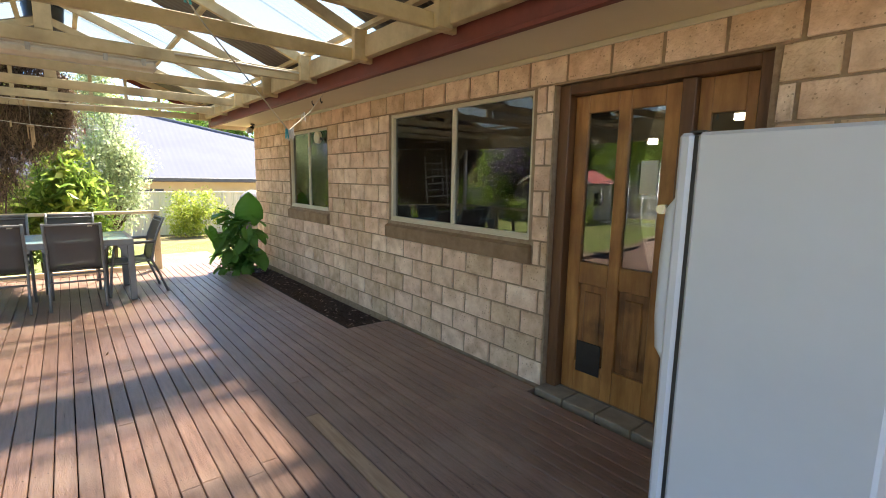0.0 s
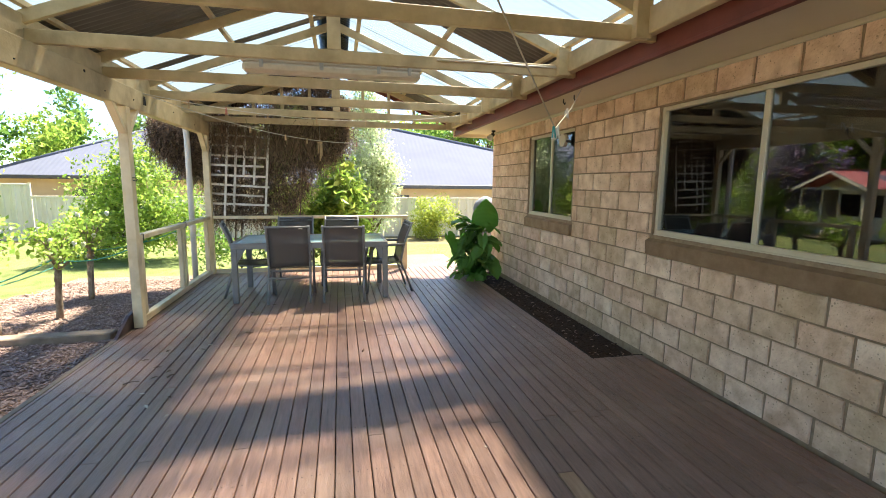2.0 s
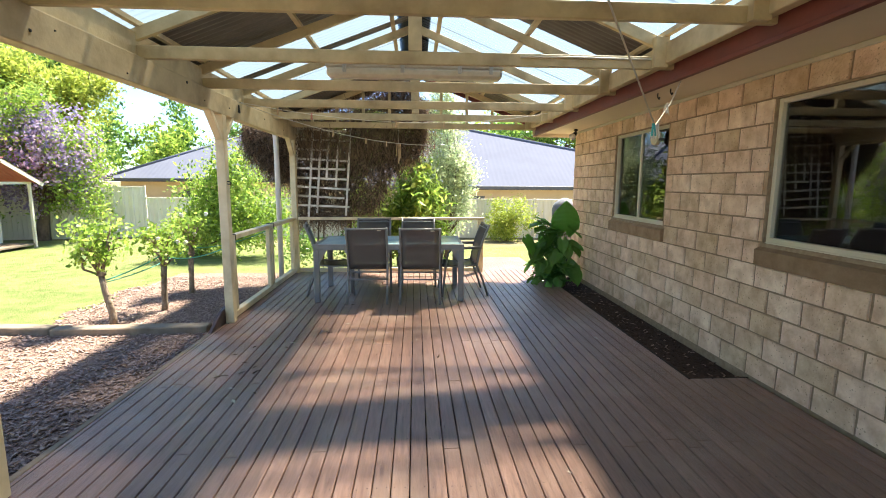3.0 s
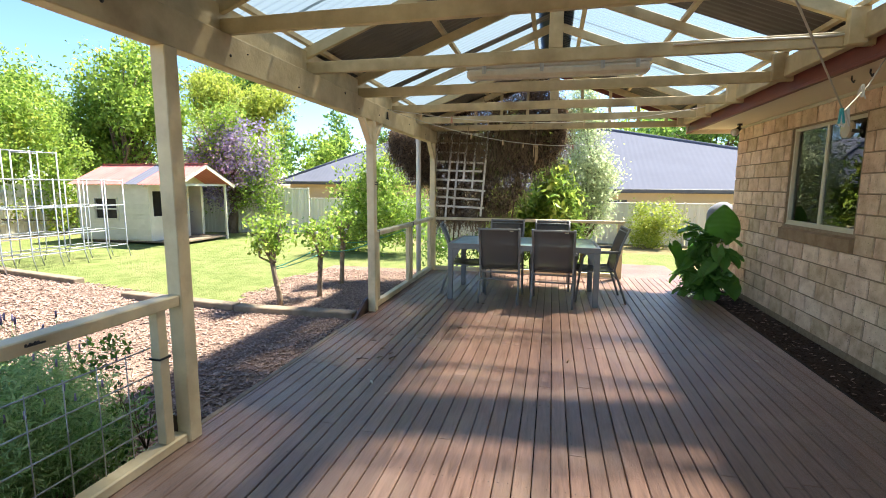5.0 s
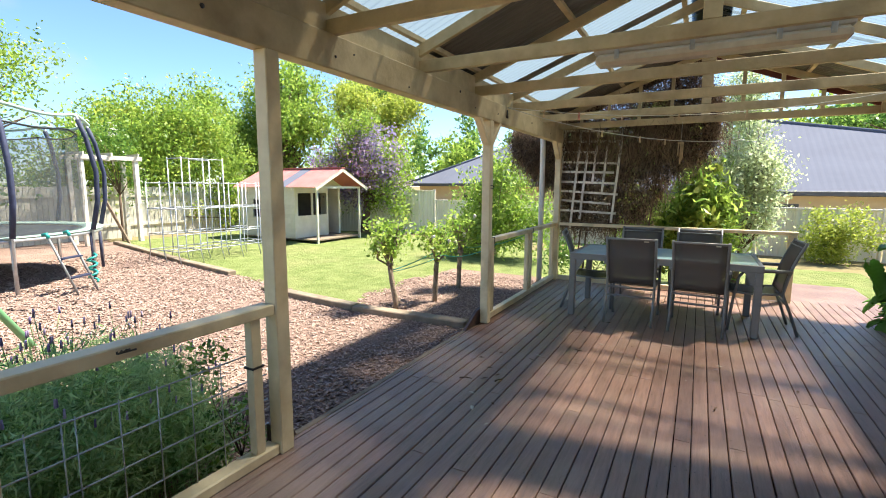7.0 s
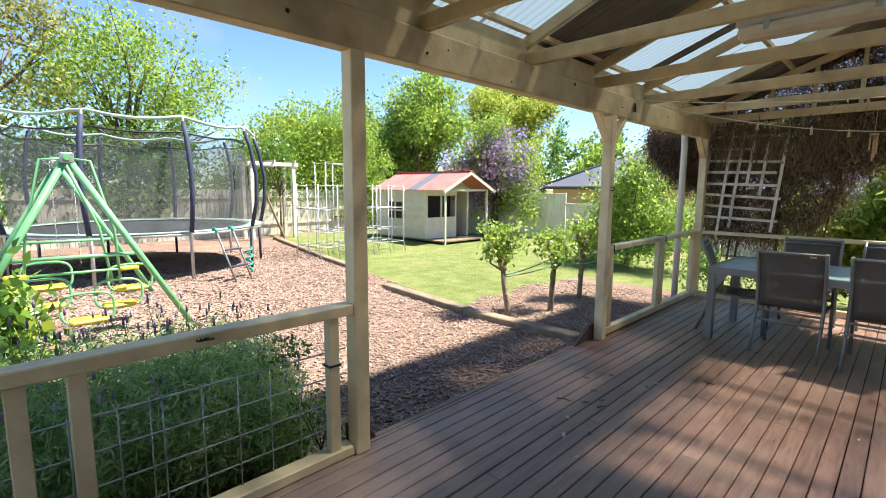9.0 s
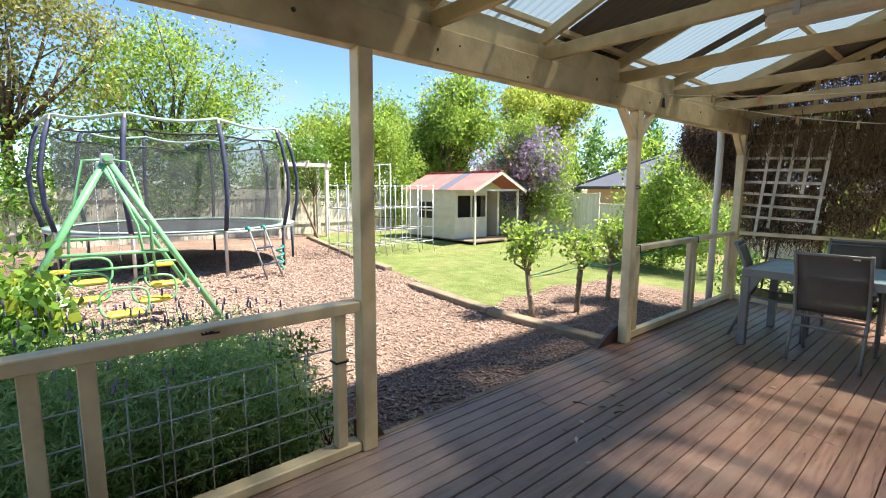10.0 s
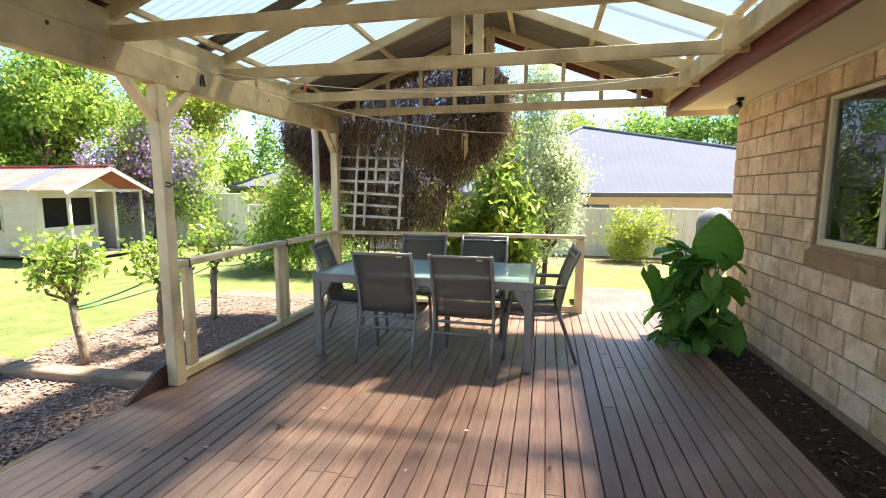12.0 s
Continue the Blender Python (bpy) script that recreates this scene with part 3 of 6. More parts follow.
# ---- the door ----
d = thing("door_1", "varnished timber half-glazed back door with cat flap", "door", kind="structure")
X = 2.565
bm = B()
box(bm, 2.50, 2.255, 0.02, 2.62, 2.34, 2.118, 0.006), box(bm, 2.50, 1.10, 0.02, 2.62, 1.165, 2.118, 0.006)
box(bm, 2.50, 1.165, 2.052, 2.62, 2.255, 2.118, 0.006), box(bm, 2.52, 1.465, 0.02, 2.62, 1.54, 2.052, 0.006)
part("door_frame", bm, M_JAMB, d, "dark stained timber door frame")
bm = B()
Z = 0.03
for a, b in ((2.15, 2.25), (1.545, 1.645), (1.855, 1.935)):
    box(bm, X, a, Z, X + 0.04, b, 2.045, 0.004)
for a, b in ((0.03, 0.25), (0.80, 0.95), (1.93, 2.045)):
    for c, e in ((1.645, 1.855), (1.935, 2.15)):
        box(bm, X + 0.001, c, a, X + 0.039, e, b, 0.004)
leaf = part("door_leaf", bm, M_DOORWOOD, d)
for c, e in ((1.645, 1.855), (1.935, 2.15)):
    part("door_panel", box(B(), X + 0.022, c + 0.001, 0.251, X + 0.034, e - 0.001, 0.799), M_DOORPANEL, leaf, "worn timber panel, darkened further for the shade of its recess")
    part("raised_field", box(B(), X + 0.010, c + 0.045, 0.30, X + 0.022, e - 0.045, 0.75, 0.010), M_DOORPANEL, leaf)
    g = part("pane", box(B(), X + 0.018, c, 0.951, X + 0.022, e, 1.929), M_GLASS, leaf)
    g.visible_shadow = False
bm = B()
box(bm, X - 0.006, 1.95, 0.18, X + 0.0035, 2.135, 0.40, 0.004)
part("cat_flap", bm, M_BLACK, d, "black cat flap")
part("notice", box(B(), X + 0.012, 1.665, 1.42, X + 0.017, 1.77, 1.62), M_NOTICE, d, "pale paper notice behind the glass")
bm = B()
tube(bm, [(X, 1.59, 1.34), (X - 0.02, 1.59, 1.34)], 0.028, 14)
tube(bm, [(X - 0.02, 1.59, 1.34), (X - 0.05, 1.59, 1.34), (X - 0.065, 1.59, 1.34)], 0.012, 12, 0.028)
part("door_knob", bm, M_CHROME, d, "round chrome lock knob")
bm = B()
for a, b in ((1.168, 1.235), (1.395, 1.462)):
    box(bm, X, a, 0.03, X + 0.04, b, 2.048, 0.003)
for a, b in ((0.03, 0.3), (1.86, 2.048)):
    box(bm, X + 0.001, 1.235, a, X + 0.039, 1.395, b, 0.003)
side = part("side_light", bm, M_DOORWOOD, d, "narrow glazed side light beside the door")
g = part("pane", box(B(), X + 0.018, 1.235, 0.3, X + 0.022, 1.395, 1.86), M_GLASS, side)
g.visible_shadow = False
bm = B()
for i in range(5):
    box(bm, 2.38, 1.10 + i * 0.25, -0.1, 2.62, 1.345 + i * 0.25 if i < 4 else 2.34, 0.022, 0.006)
part("door_sill", bm, M_CONCRETE, d, "grey tiled concrete door sill")
part("draught_strip", box(B(), X - 0.012, 1.545, 0.022, X + 0.03, 2.25, 0.034), M_CHROME, d, "metal draught strip")

# ---- veranda roof ----
veranda = thing("veranda_frame", "cream-painted timber veranda beam and plates", "veranda", kind="structure")
part("edge_beam", box(B(), -2.215, -1.6, 2.172, -2.115, 9.02, 2.375, 0.006), M_CREAM, veranda)
part("upper_plate", box(B(), -2.30, -1.6, 2.376, -2.17, 9.02, 2.56, 0.006), M_CREAM, veranda)
part("wall_plate", box(B(), 1.72, -1.6, 2.402, 1.79, 9.02, 2.56, 0.006), M_CREAM, veranda)
RX, RZ = -0.17, 3.30
LX, RXE, EZ = -2.28, 1.86, 2.50
SL = (RZ - EZ) / (RX - LX)
SR = (RZ - EZ) / (RXE - RX)


def roof_z(x):
    return EZ + (x - LX) * SL if x < RX else RZ - (x - RX) * SR


TRUSS = [-0.45, 0.58, 1.61, 2.64, 3.66, 4.70, 5.755, 6.83, 7.885, 8.88]
truss_mesh = {}
for i, y in enumerate(TRUSS):
    t = thing("roof_truss", "cream-painted timber roof truss under the veranda roof", "truss", (0, y, 0), "veranda trusses")
    gable = i == len(TRUSS) - 1
    key = "gable" if gable else "common"
    if key not in truss_mesh:
        parts = []
        parts.append(("bottom_chord", bar(B(), (-2.24, 0, 2.42), (1.82, 0, 2.42), 0.042, 0.092, bevel=0.004)))
        for x0 in (LX, RXE):
            parts.append(("rafter", bar(B(), (x0, 0.0, roof_z(x0) + 0.0), (RX, 0.0, RZ), 0.040, 0.085, bevel=0.004)))
        parts.append(("king_post", box(B(), RX - 0.05, -0.021, 2.468, RX + 0.05, 0.021, 3.25, 0.004)))
        for s in (-1, 1):
            if gable:
                for k in (0.42, 0.84, 1.26, 1.66):
                    x = RX + s * k
                    parts.append(("stud", box(B(), x - 0.022, -0.02, 2.466, x + 0.022, 0.02, roof_z(x) - 0.03, 0.003)))
            end = 1.69
            if s > 0:
                parts.append(("heel_block", box(B(), end - 0.055, -0.075, 2.375, end + 0.055, -0.023, 2.60, 0.004)))
        truss_mesh[key] = [(n, finish(b, n, M_CREAM)) for n, b in parts]
    for n, me in truss_mesh[key]:
        o = new(n, me)
        o.parent = t
battens = thing("roof_battens", "cream timber battens carrying the roof sheets", "battens", kind="structure")
for x in (-2.15, -1.25, -0.42, 0.10, 0.92, 1.72):
    z = roof_z(x) + 0.062
    part("batten", bar(B(), (x, -1.6, z), (x, 9.1, z), 0.045, 0.035, up=(0, 0, 1)), M_CREAM, battens)

roof = thing("veranda_roof", "corrugated veranda roof of clear and opaque sheets", "roof", kind="structure")
EDGE_L = [-1.6, -0.75, 0.1, 0.95, 1.8, 2.65, 3.55, 4.25, 4.95, 5.9, 6.58, 6.72, 7.35, 7.97, 8.5, 9.15]
EDGE_R = [-1.6, -0.75, 0.1, 0.95, 1.8, 2.65, 3.55, 4.25, 4.95, 5.55, 6.65, 7.4, 8.15, 8.6, 9.15]
# left 3 and 4 are unseen, made milky to add fill at rail and lavender
CLEAR_L = {3, 4, 6, 7, 9, 11, 12}
# sheet 2 on both slopes is unseen, kept steel to dim fridge and deck
CLEAR_R = {6, 7, 9, 10, 11}
for side_no, clear in ((0, CLEAR_L), (1, CLEAR_R)):
    xa, xb = ((-2.45, RX + 0.02), (RX - 0.02, 1.98))[side_no]
    cuts = (EDGE_L, EDGE_R)[side_no]
    for i, (a, b) in enumerate(zip(cuts, cuts[1:])):
        n = int((b - a + 0.04) / 0.019)
        verts, faces = [], []
        for j in range(n + 1):
            y = a + (b + 0.04 - a) * j / n
            dz = 0.009 * math.sin(y * 6.28319 / 0.076) + 0.09 + (0.004 if i % 2 else 0)
            for x in (xa, xb):
                verts.append((x, y, (EZ + (x - LX) * SL if side_no == 0 else RZ - (x - RX) * SR) + dz))
        for j in range(n):
            faces.append((2 * j, 2 * j + 1, 2 * j + 3, 2 * j + 2))
        raw("roof_sheet", verts, faces, (M_OPAL, M_CLEAR)[side_no] if i in clear else M_OPAQUE, roof, ("milky blue-tinted plastic sheet", "clear blue-tinted plastic sheet")[side_no] if i in clear else "grey steel sheet", smooth=True)
part("ridge_cap", bar(bar(B(), (RX - 0.09, -1.6, RZ + 0.085), (RX - 0.09, 9.15, RZ + 0.085), 0.2, 0.006, up=(-SL, 0, 1)), (RX + 0.09, -1.6, RZ + 0.085), (RX + 0.09, 9.15, RZ + 0.085), 0.2, 0.006, up=(SR, 0, 1)), M_OPAQUE, roof)
bm = B()
tube(bm, [(-2.42, -1.6, 2.46), (-2.42, 9.1, 2.46)], 0.05, 10)
tagged(part("roof_gutter", bm, M_SOFFIT), "cream half-round roof gutter along the eave", "gutter", kind="structure")
part("barge_board", bar(B(), (LX - 0.1, 9.13, roof_z(LX) - 0.03), (RX, 9.13, RZ + 0.03), 0.03, 0.16), M_CREAM, roof)
part("barge_board", bar(B(), (1.98, 9.13, roof_z(RXE) - 0.04), (RX, 9.13, RZ + 0.03), 0.03, 0.16), M_FASCIA, roof)


bm = B()
v = [bm.verts.new((x, y, z)) for x in (-2.235, -2.205) for y, z in ((3.13, 0.15), (3.13, -0.2), (3.42, -0.22), (3.38, -0.10), (3.25, 0.12))]
bm.faces.new(v[:5]), bm.faces.new(v[9:4:-1])
for i in range(5):
    bm.faces.new((v[i], v[5 + i], v[5 + (i + 1) % 5], v[(i + 1) % 5]))
tagged(part("kick_board", bm, M_KICK), "short dark brown board at the post foot beside the lavender", "board")


# ---- posts and rails ----
def post(y, top, label, braces):
    t = thing("veranda_post", label, "post", (0, y, 0), "veranda posts")
    part("shaft", box(B(), -2.20, -0.045, 0.0, -2.11, 0.045, top, 0.005), M_POST, t)
    for s in braces:
        part("brace", bar(B(), (-2.155, s * 0.04, 1.93), (-2.155, s * 0.33, 2.24), 0.045, 0.07, up=(1, 0, 0), bevel=0.004), M_POST, t)
    return t


post(0.25, 2.172, "cream-painted square timber veranda post", ())
post(3.17, 2.172, "cream-painted square timber veranda post beside the lavender", ())
post(6.045, 2.172, "cream-painted post with two short braces beside the roses", (-1, 1))
post(8.86, 2.172, "cream-painted post with brace beside the trellis", (-1,))
t = thing("wire_railing", "cream timber handrail with wire mesh infill above lavender", "railing")
part("handrail", box(B(), -2.215, 0.30, 0.803, -2.12, 3.124, 0.862, 0.006), M_POST, t)
part("bottom_rail", box(B(), -2.215, 0.30, 0.001, -2.125, 3.124, 0.062, 0.008), M_POST, t)
for y in (0.5, 1.775, 1.945, 3.01):
    part("stud", box(B(), -2.19, y - 0.030, 0.062, -2.135, y + 0.030, 0.803, 0.004), M_POST, t)
bm = B()
for z in (0.17, 0.31, 0.455, 0.60):
    tube(bm, [(-2.205, 0.32, z), (-2.205, 3.12, z)], 0.004, 6)
for y in [0.36 + i * 0.155 for i in range(18)] + [2.175]:
    tube(bm, [(-2.2, y, 0.06), (-2.2, y, 0.615)], 0.003, 6)
part("wire_mesh", bm, M_STEEL, t, "galvanised wire mesh panel")
tagged(part("tie_strap", box(B(), -2.198, 2.972, 0.54, -2.128, 3.048, 0.55), M_BLACK, t), "black tie strap")
bm = B()
for i in range(7):
    a = rng.uniform(0, 3.1)
    tube(bm, [(-2.11, 2.36 + rng.uniform(-0.02, 0.02), 0.838), (-2.10, 2.36 + 0.05 * math.cos(a), 0.838 + 0.012 * math.sin(a))], 0.004, 5)
part("knotted_tie", bm, M_BLACK, t, "black knotted tie on the rail")

t = thing("deck_railing", "cream timber rail with short studs along the deck", "railing")
part("handrail", box(B(), -2.225, 6.092, 0.875, -2.135, 8.815, 0.925, 0.005), M_POST, t)
part("bottom_rail", box(B(), -2.215, 6.092, 0.015, -2.145, 8.815, 0.085, 0.005), M_POST, t)
for y in (6.24, 7.50, 7.62, 8.72):
    part("stud", box(B(), -2.205, y - 0.037, 0.085, -2.155, y + 0.037, 0.875, 0.004), M_POST, t)
for y in (6.24, 7.62):
    part("hose_tie", tube(B(), [(-2.13, y - 0.02, 0.86), (-2.13, y - 0.02, 0.93), (-2.23, y - 0.02, 0.93), (-2.23, y - 0.02, 0.86)], 0.006, 6), M_BLACK, t, "black tie looped over the rail")
t = thing("end_railing", "cream timber rail closing the far end of the deck", "railing")
part("handrail", box(B(), -2.10, 8.815, 0.885, 0.985, 8.885, 0.93, 0.005), M_POST, t)
part("bottom_rail", box(B(), -2.10, 8.83, 0.01, 0.875, 8.875, 0.08, 0.005), M_POST, t)
part("end_post", box(B(), 0.88, 8.80, 0.001, 0.97, 8.89, 0.884, 0.005), M_POST, t)
bm = B()
tube(bm, [(-2.40, 8.82, -0.2), (-2.40, 8.82, 2.10), (-2.41, 8.82, 2.25), (-2.42, 8.82, 2.42)], 0.043, 12)
tagged(part("downpipe", bm, M_PVC), "white plastic downpipe beside the veranda post", "pipe")


# ---- foliage helpers ----
def cloud(name, pts, size, material, parent, seed, aspect=0.5, label="", flat=0.0, stuff=True):
    """Many small pointed leaves, one at each point, turned at random."""
    r = np.random.RandomState(seed)
    pts = np.asarray(pts, float)
    n = len(pts)
    a = r.normal(size=(n, 3))
    a[:, 2] -= 0.35
    a /= np.linalg.norm(a, axis=1)[:, None]
    b = np.cross(a, r.normal(size=(n, 3)) + np.array([0, 0, flat]))
    b /= np.linalg.norm(b, axis=1)[:, None] + 1e-9
    s = size * r.uniform(0.6, 1.4, n)[:, None]
    c = np.cross(a, b) * s * 0.12
    quad = np.stack([pts - a * s * 0.5, pts + b * s * aspect * 0.5 + c, pts + a * s * 0.5, pts - b * s * aspect * 0.5 + c], 1).reshape(-1, 3)
    me = bpy.data.meshes.new(name)
    me.vertices.add(4 * n)
    me.vertices.foreach_set("co", quad.ravel())
    me.loops.add(4 * n)
    me.loops.foreach_set("vertex_index", np.arange(4 * n, dtype=np.int32))
    me.polygons.add(n)
    me.polygons.foreach_set("loop_start", np.arange(0, 4 * n, 4, dtype=np.int32))
    me.update(calc_edges=True)
    me.validate()
    me.materials.append(material)
    ob = new(name, me)
    ob.parent = parent
    return tagged(ob, label, kind="stuff" if stuff else "")


def clumps(seed, blobs, per, count, spread):
    """Points in small clumps, the clumps spread through flattened balls (x, y, z, rx, ry, rz)."""
    r = np.random.RandomState(seed)
    out = []
    vol = np.array([b[3] * b[4] * b[5] for b in blobs]) ** 0.75
    for b, c in zip(blobs, np.maximum(3, count * vol / vol.sum()).astype(int)):
        lobes = max(2, min(9, c // 12))
        q = r.normal(size=(lobes, 3))
        q *= (r.uniform(0.45, 0.95, lobes) / np.linalg.norm(q, axis=1))[:, None]
        d = r.normal(size=(c, 3))
        d *= (r.uniform(0.1, 1.0, c) ** 0.5 * r.choice([0.45, 0.6, 0.8], c) / np.linalg.norm(d, axis=1))[:, None]
        d += q[r.randint(0, lobes, c)]
        centre = d * np.array(b[3:6]) + np.array(b[:3])
        k = r.randint(int(per * 0.5), int(per * 1.5) + 1, c)
        pts = np.repeat(centre, k, 0)
        out.append(pts + r.normal(size=pts.shape) * spread)
    return np.concatenate(out)


def limbs(seed, base, blobs, radius, n=6):
    """A tapered trunk with limbs that reach into each ball."""
    r = random.Random(seed)
    bm = B()
    base = Vector(base)
    mid = base.lerp(Vector(blobs[0][:3]), 0.45)
    mid.x, mid.y = base.x + r.uniform(-0.1, 0.1) * radius * 8, base.y + r.uniform(-0.1, 0.1) * radius * 8
    tube(bm, [base - Vector((0, 0, 0.1)), base + Vector((0, 0, radius * 0.8)), base.lerp(mid, 0.5) + Vector((r.uniform(-1, 1) * radius * 0.5, 0, 0)), mid], radius * 1.25, 9, radius * 0.75)
    for b in blobs:
        for _ in range(n):
            tip = Vector([b[i] + r.uniform(-0.85, 0.85) * b[3 + i] for i in range(3)])
            bend = mid.lerp(tip, 0.5) + Vector([r.uniform(-0.12, 0.12) * (tip - mid).length for _ in range(3)])
            tube(bm, [mid, bend, tip], radius * 0.42, 5, radius * 0.06)
            twig = bend.lerp(tip, 0.4) + Vector([r.uniform(-0.3, 0.3) * b[3] for _ in range(3)])
            tube(bm, [bend, twig], radius * 0.16, 4, radius * 0.04)
    return bm


def tree(name, label, base, blobs, radius, leaf, size, count, per=26, spread=0.16, seed=1, n=6, bloom=None, category="tree", aspect=0.5):
    t = thing(name, label, category, base)
    local = [(b[0] - base[0], b[1] - base[1], b[2] - base[2], *b[3:]) for b in blobs]
    part("trunk", limbs(seed, (0, 0, 0), local, radius, n), M_BARK, t)
    cloud("crown", clumps(seed, local, per, count, spread), size, leaf, t, seed, aspect)
    if bloom:
        cloud("blossom", clumps(seed + 5, local, bloom[2], bloom[1], spread * 0.6), bloom[3], bloom[0], t, seed + 5, min(0.8, aspect + 0.3))
    return t


# ---- outdoor table and chairs ----
t = thing("dining_table", "grey metal outdoor table with frosted blue-green glass top", "table", (-0.50, 7.33, 0))
part("glass_top", box(B(), -0.90, -0.46, 0.722, 0.90, 0.46, 0.732, 0.003), M_TABLETOP, t, "frosted blue-green glass top")
bm = B()
for y0, y1 in ((-0.50, -0.461), (0.461, 0.50)):
    box(bm, -0.94, y0, 0.665, 0.94, y1, 0.735, 0.004)
for x0, x1 in ((-0.94, -0.901), (0.901, 0.94)):
    box(bm, x0, -0.461, 0.665, x1, 0.461, 0.735, 0.004)
box(bm, -0.9, -0.02, 0.69, 0.9, 0.02, 0.718)
part("apron", bm, M_CHAIRTUBE, t)
for x in (-0.905, 0.905):
    for y in (-0.465, 0.465):
        bm = B()
        box(bm, x - 0.034, y - 0.034, 0.0, x + 0.034, y + 0.034, 0.665, 0.006)
        s = -1 if x > 0 else 1
        v = [bm.verts.new((x + s * a, y + b, z)) for b in (-0.02, 0.02) for a, z in ((0.034, 0.665), (0.13, 0.665), (0.034, 0.50))]
        bm.faces.new(v[:3]), bm.faces.new(v[5:2:-1])
        for i in range(3):
            bm.faces.new((v[i], v[3 + i], v[3 + (i + 1) % 3], v[(i + 1) % 3]))
        part("leg", bm, M_CHAIRTUBE, t)

chair = thing("sling_chair", "grey metal armchair with brown mesh sling at the table", "chair", (-0.77, 7.06, 0), "chairs round the table")


def sling(rows, w):
    verts, faces = [], []
    for y, z in rows:
        for j in range(7):
            u = j / 6 * 2 - 1
            verts.append((u * w, y, z))
    for i in range(len(rows) - 1):
        for j in range(6):
            a = i * 7 + j
            faces.append((a, a + 1, a + 8, a + 7))
    return verts, faces


SH = 0.245
back_rows = [(-0.185, 0.43), (-0.20, 0.50), (-0.225, 0.60), (-0.255, 0.72), (-0.295, 0.83), (-0.345, 0.935), (-0.352, 0.945)]
o = raw("backrest", *sling(back_rows, SH - 0.012), M_SLING, chair, "brown woven mesh backrest", smooth=True)
o.modifiers.new("thick", "SOLIDIFY").thickness = 0.006
o = raw("seat", *sling([(-0.185, 0.425), (-0.1, 0.405), (0.05, 0.402), (0.18, 0.412), (0.25, 0.415), (0.265, 0.40)], SH - 0.012), M_SLING, chair, "brown woven mesh seat", smooth=True)
o.modifiers.new("thick", "SOLIDIFY").thickness = 0.006
for s in (-1, 1):
    part("side_frame", tube(B(), [(s * SH, -0.345, 0.0), (s * SH, -0.27, 0.22), (s * SH, -0.19, 0.42), (s * SH, -0.225, 0.60), (s * SH, -0.255, 0.72), (s * SH, -0.297, 0.83), (s * SH, -0.352, 0.955)], 0.0145, 8), M_CHAIRTUBE, chair)
    part("front_leg", tube(B(), [(s * (SH + 0.02), 0.27, 0.0), (s * (SH + 0.02), 0.235, 0.36), (s * (SH + 0.02), 0.20, 0.58), (s * (SH + 0.02), 0.16, 0.635)], 0.0145, 8), M_CHAIRTUBE, chair)
    bm = B()
    tube(bm, [(s * (SH + 0.02), -0.245, 0.655), (s * (SH + 0.025), -0.1, 0.655), (s * (SH + 0.03), 0.08, 0.652), (s * (SH + 0.02), 0.18, 0.632)], 0.019, 8)
    part("armrest", bm, M_CHAIRTUBE, chair)
    part("seat_rail", tube(B(), [(s * SH, -0.19, 0.42), (s * SH, 0.05, 0.398), (s * SH, 0.27, 0.41)], 0.012, 6), M_CHAIRTUBE, chair)
for a, b, r0 in (((-SH, -0.347, 0.94), (SH, -0.347, 0.94), 0.012), ((-SH, -0.31, 0.905), (SH, -0.31, 0.905), 0.007), ((-SH, -0.205, 0.385), (SH, -0.205, 0.385), 0.011), ((-SH, -0.245, 0.30), (SH, -0.245, 0.30), 0.011), ((-SH, 0.24, 0.395), (SH, 0.24, 0.395), 0.011)):
    part("cross_bar", tube(B(), [a, b], r0, 8), M_CHAIRTUBE, chair)
part("maker_tag", box(B(), 0.13, -0.350, 0.915, 0.175, -0.346, 0.928), M_ALU, chair, "small pale tag")
for m in (pose(-0.10, 7.02, 0, 0, 0, -3), pose(-0.80, 7.93, 0, 0, 0, 181), pose(-0.14, 7.95, 0, 0, 0, 178), pose(-1.30, 7.42, 0, 0, 0, -80), pose(0.44, 7.36, 0, 0, 0, 93)):
    copy_thing(chair, m)

# ---- fridge ----
t = thing("fridge", "tall white upright fridge standing on the deck", "fridge", (1.54, 0.45, 0))
part("cabinet", box(B(), 0.0, 0.0, 0.03, 0.62, 0.565, 1.66, 0.012), M_WHITE, t)
bm = B()
box(bm, -0.004, 0.578, 0.04, 0.62, 0.625, 1.66, 0.012)
dr = part("door", bm, M_WHITE, t)
part("door_seal", box(B(), 0.01, 0.564, 0.05, 0.61, 0.579, 1.65), M_RUBBER, t, "dark door seal")
bm = B()
tube(bm, [(0.035, 0.60, 1.43), (0.035, 0.632, 1.39), (0.035, 0.640, 1.2), (0.035, 0.640, 1.0), (0.035, 0.630, 0.88), (0.035, 0.60, 0.84)], 0.032, 12)
part("handle", bm, M_WHITE, dr, "long white moulded handle")
part("hinge", box(B(), 0.02, 0.55, 1.66, 0.07, 0.60, 1.668, 0.002), M_RUBBER, t)
for x, y in ((0.05, 0.05), (0.57, 0.05), (0.05, 0.55), (0.57, 0.55)):
    part("foot", tube(B(), [(x, y, 0.0), (x, y, 0.04)], 0.018, 8), M_RUBBER, t)

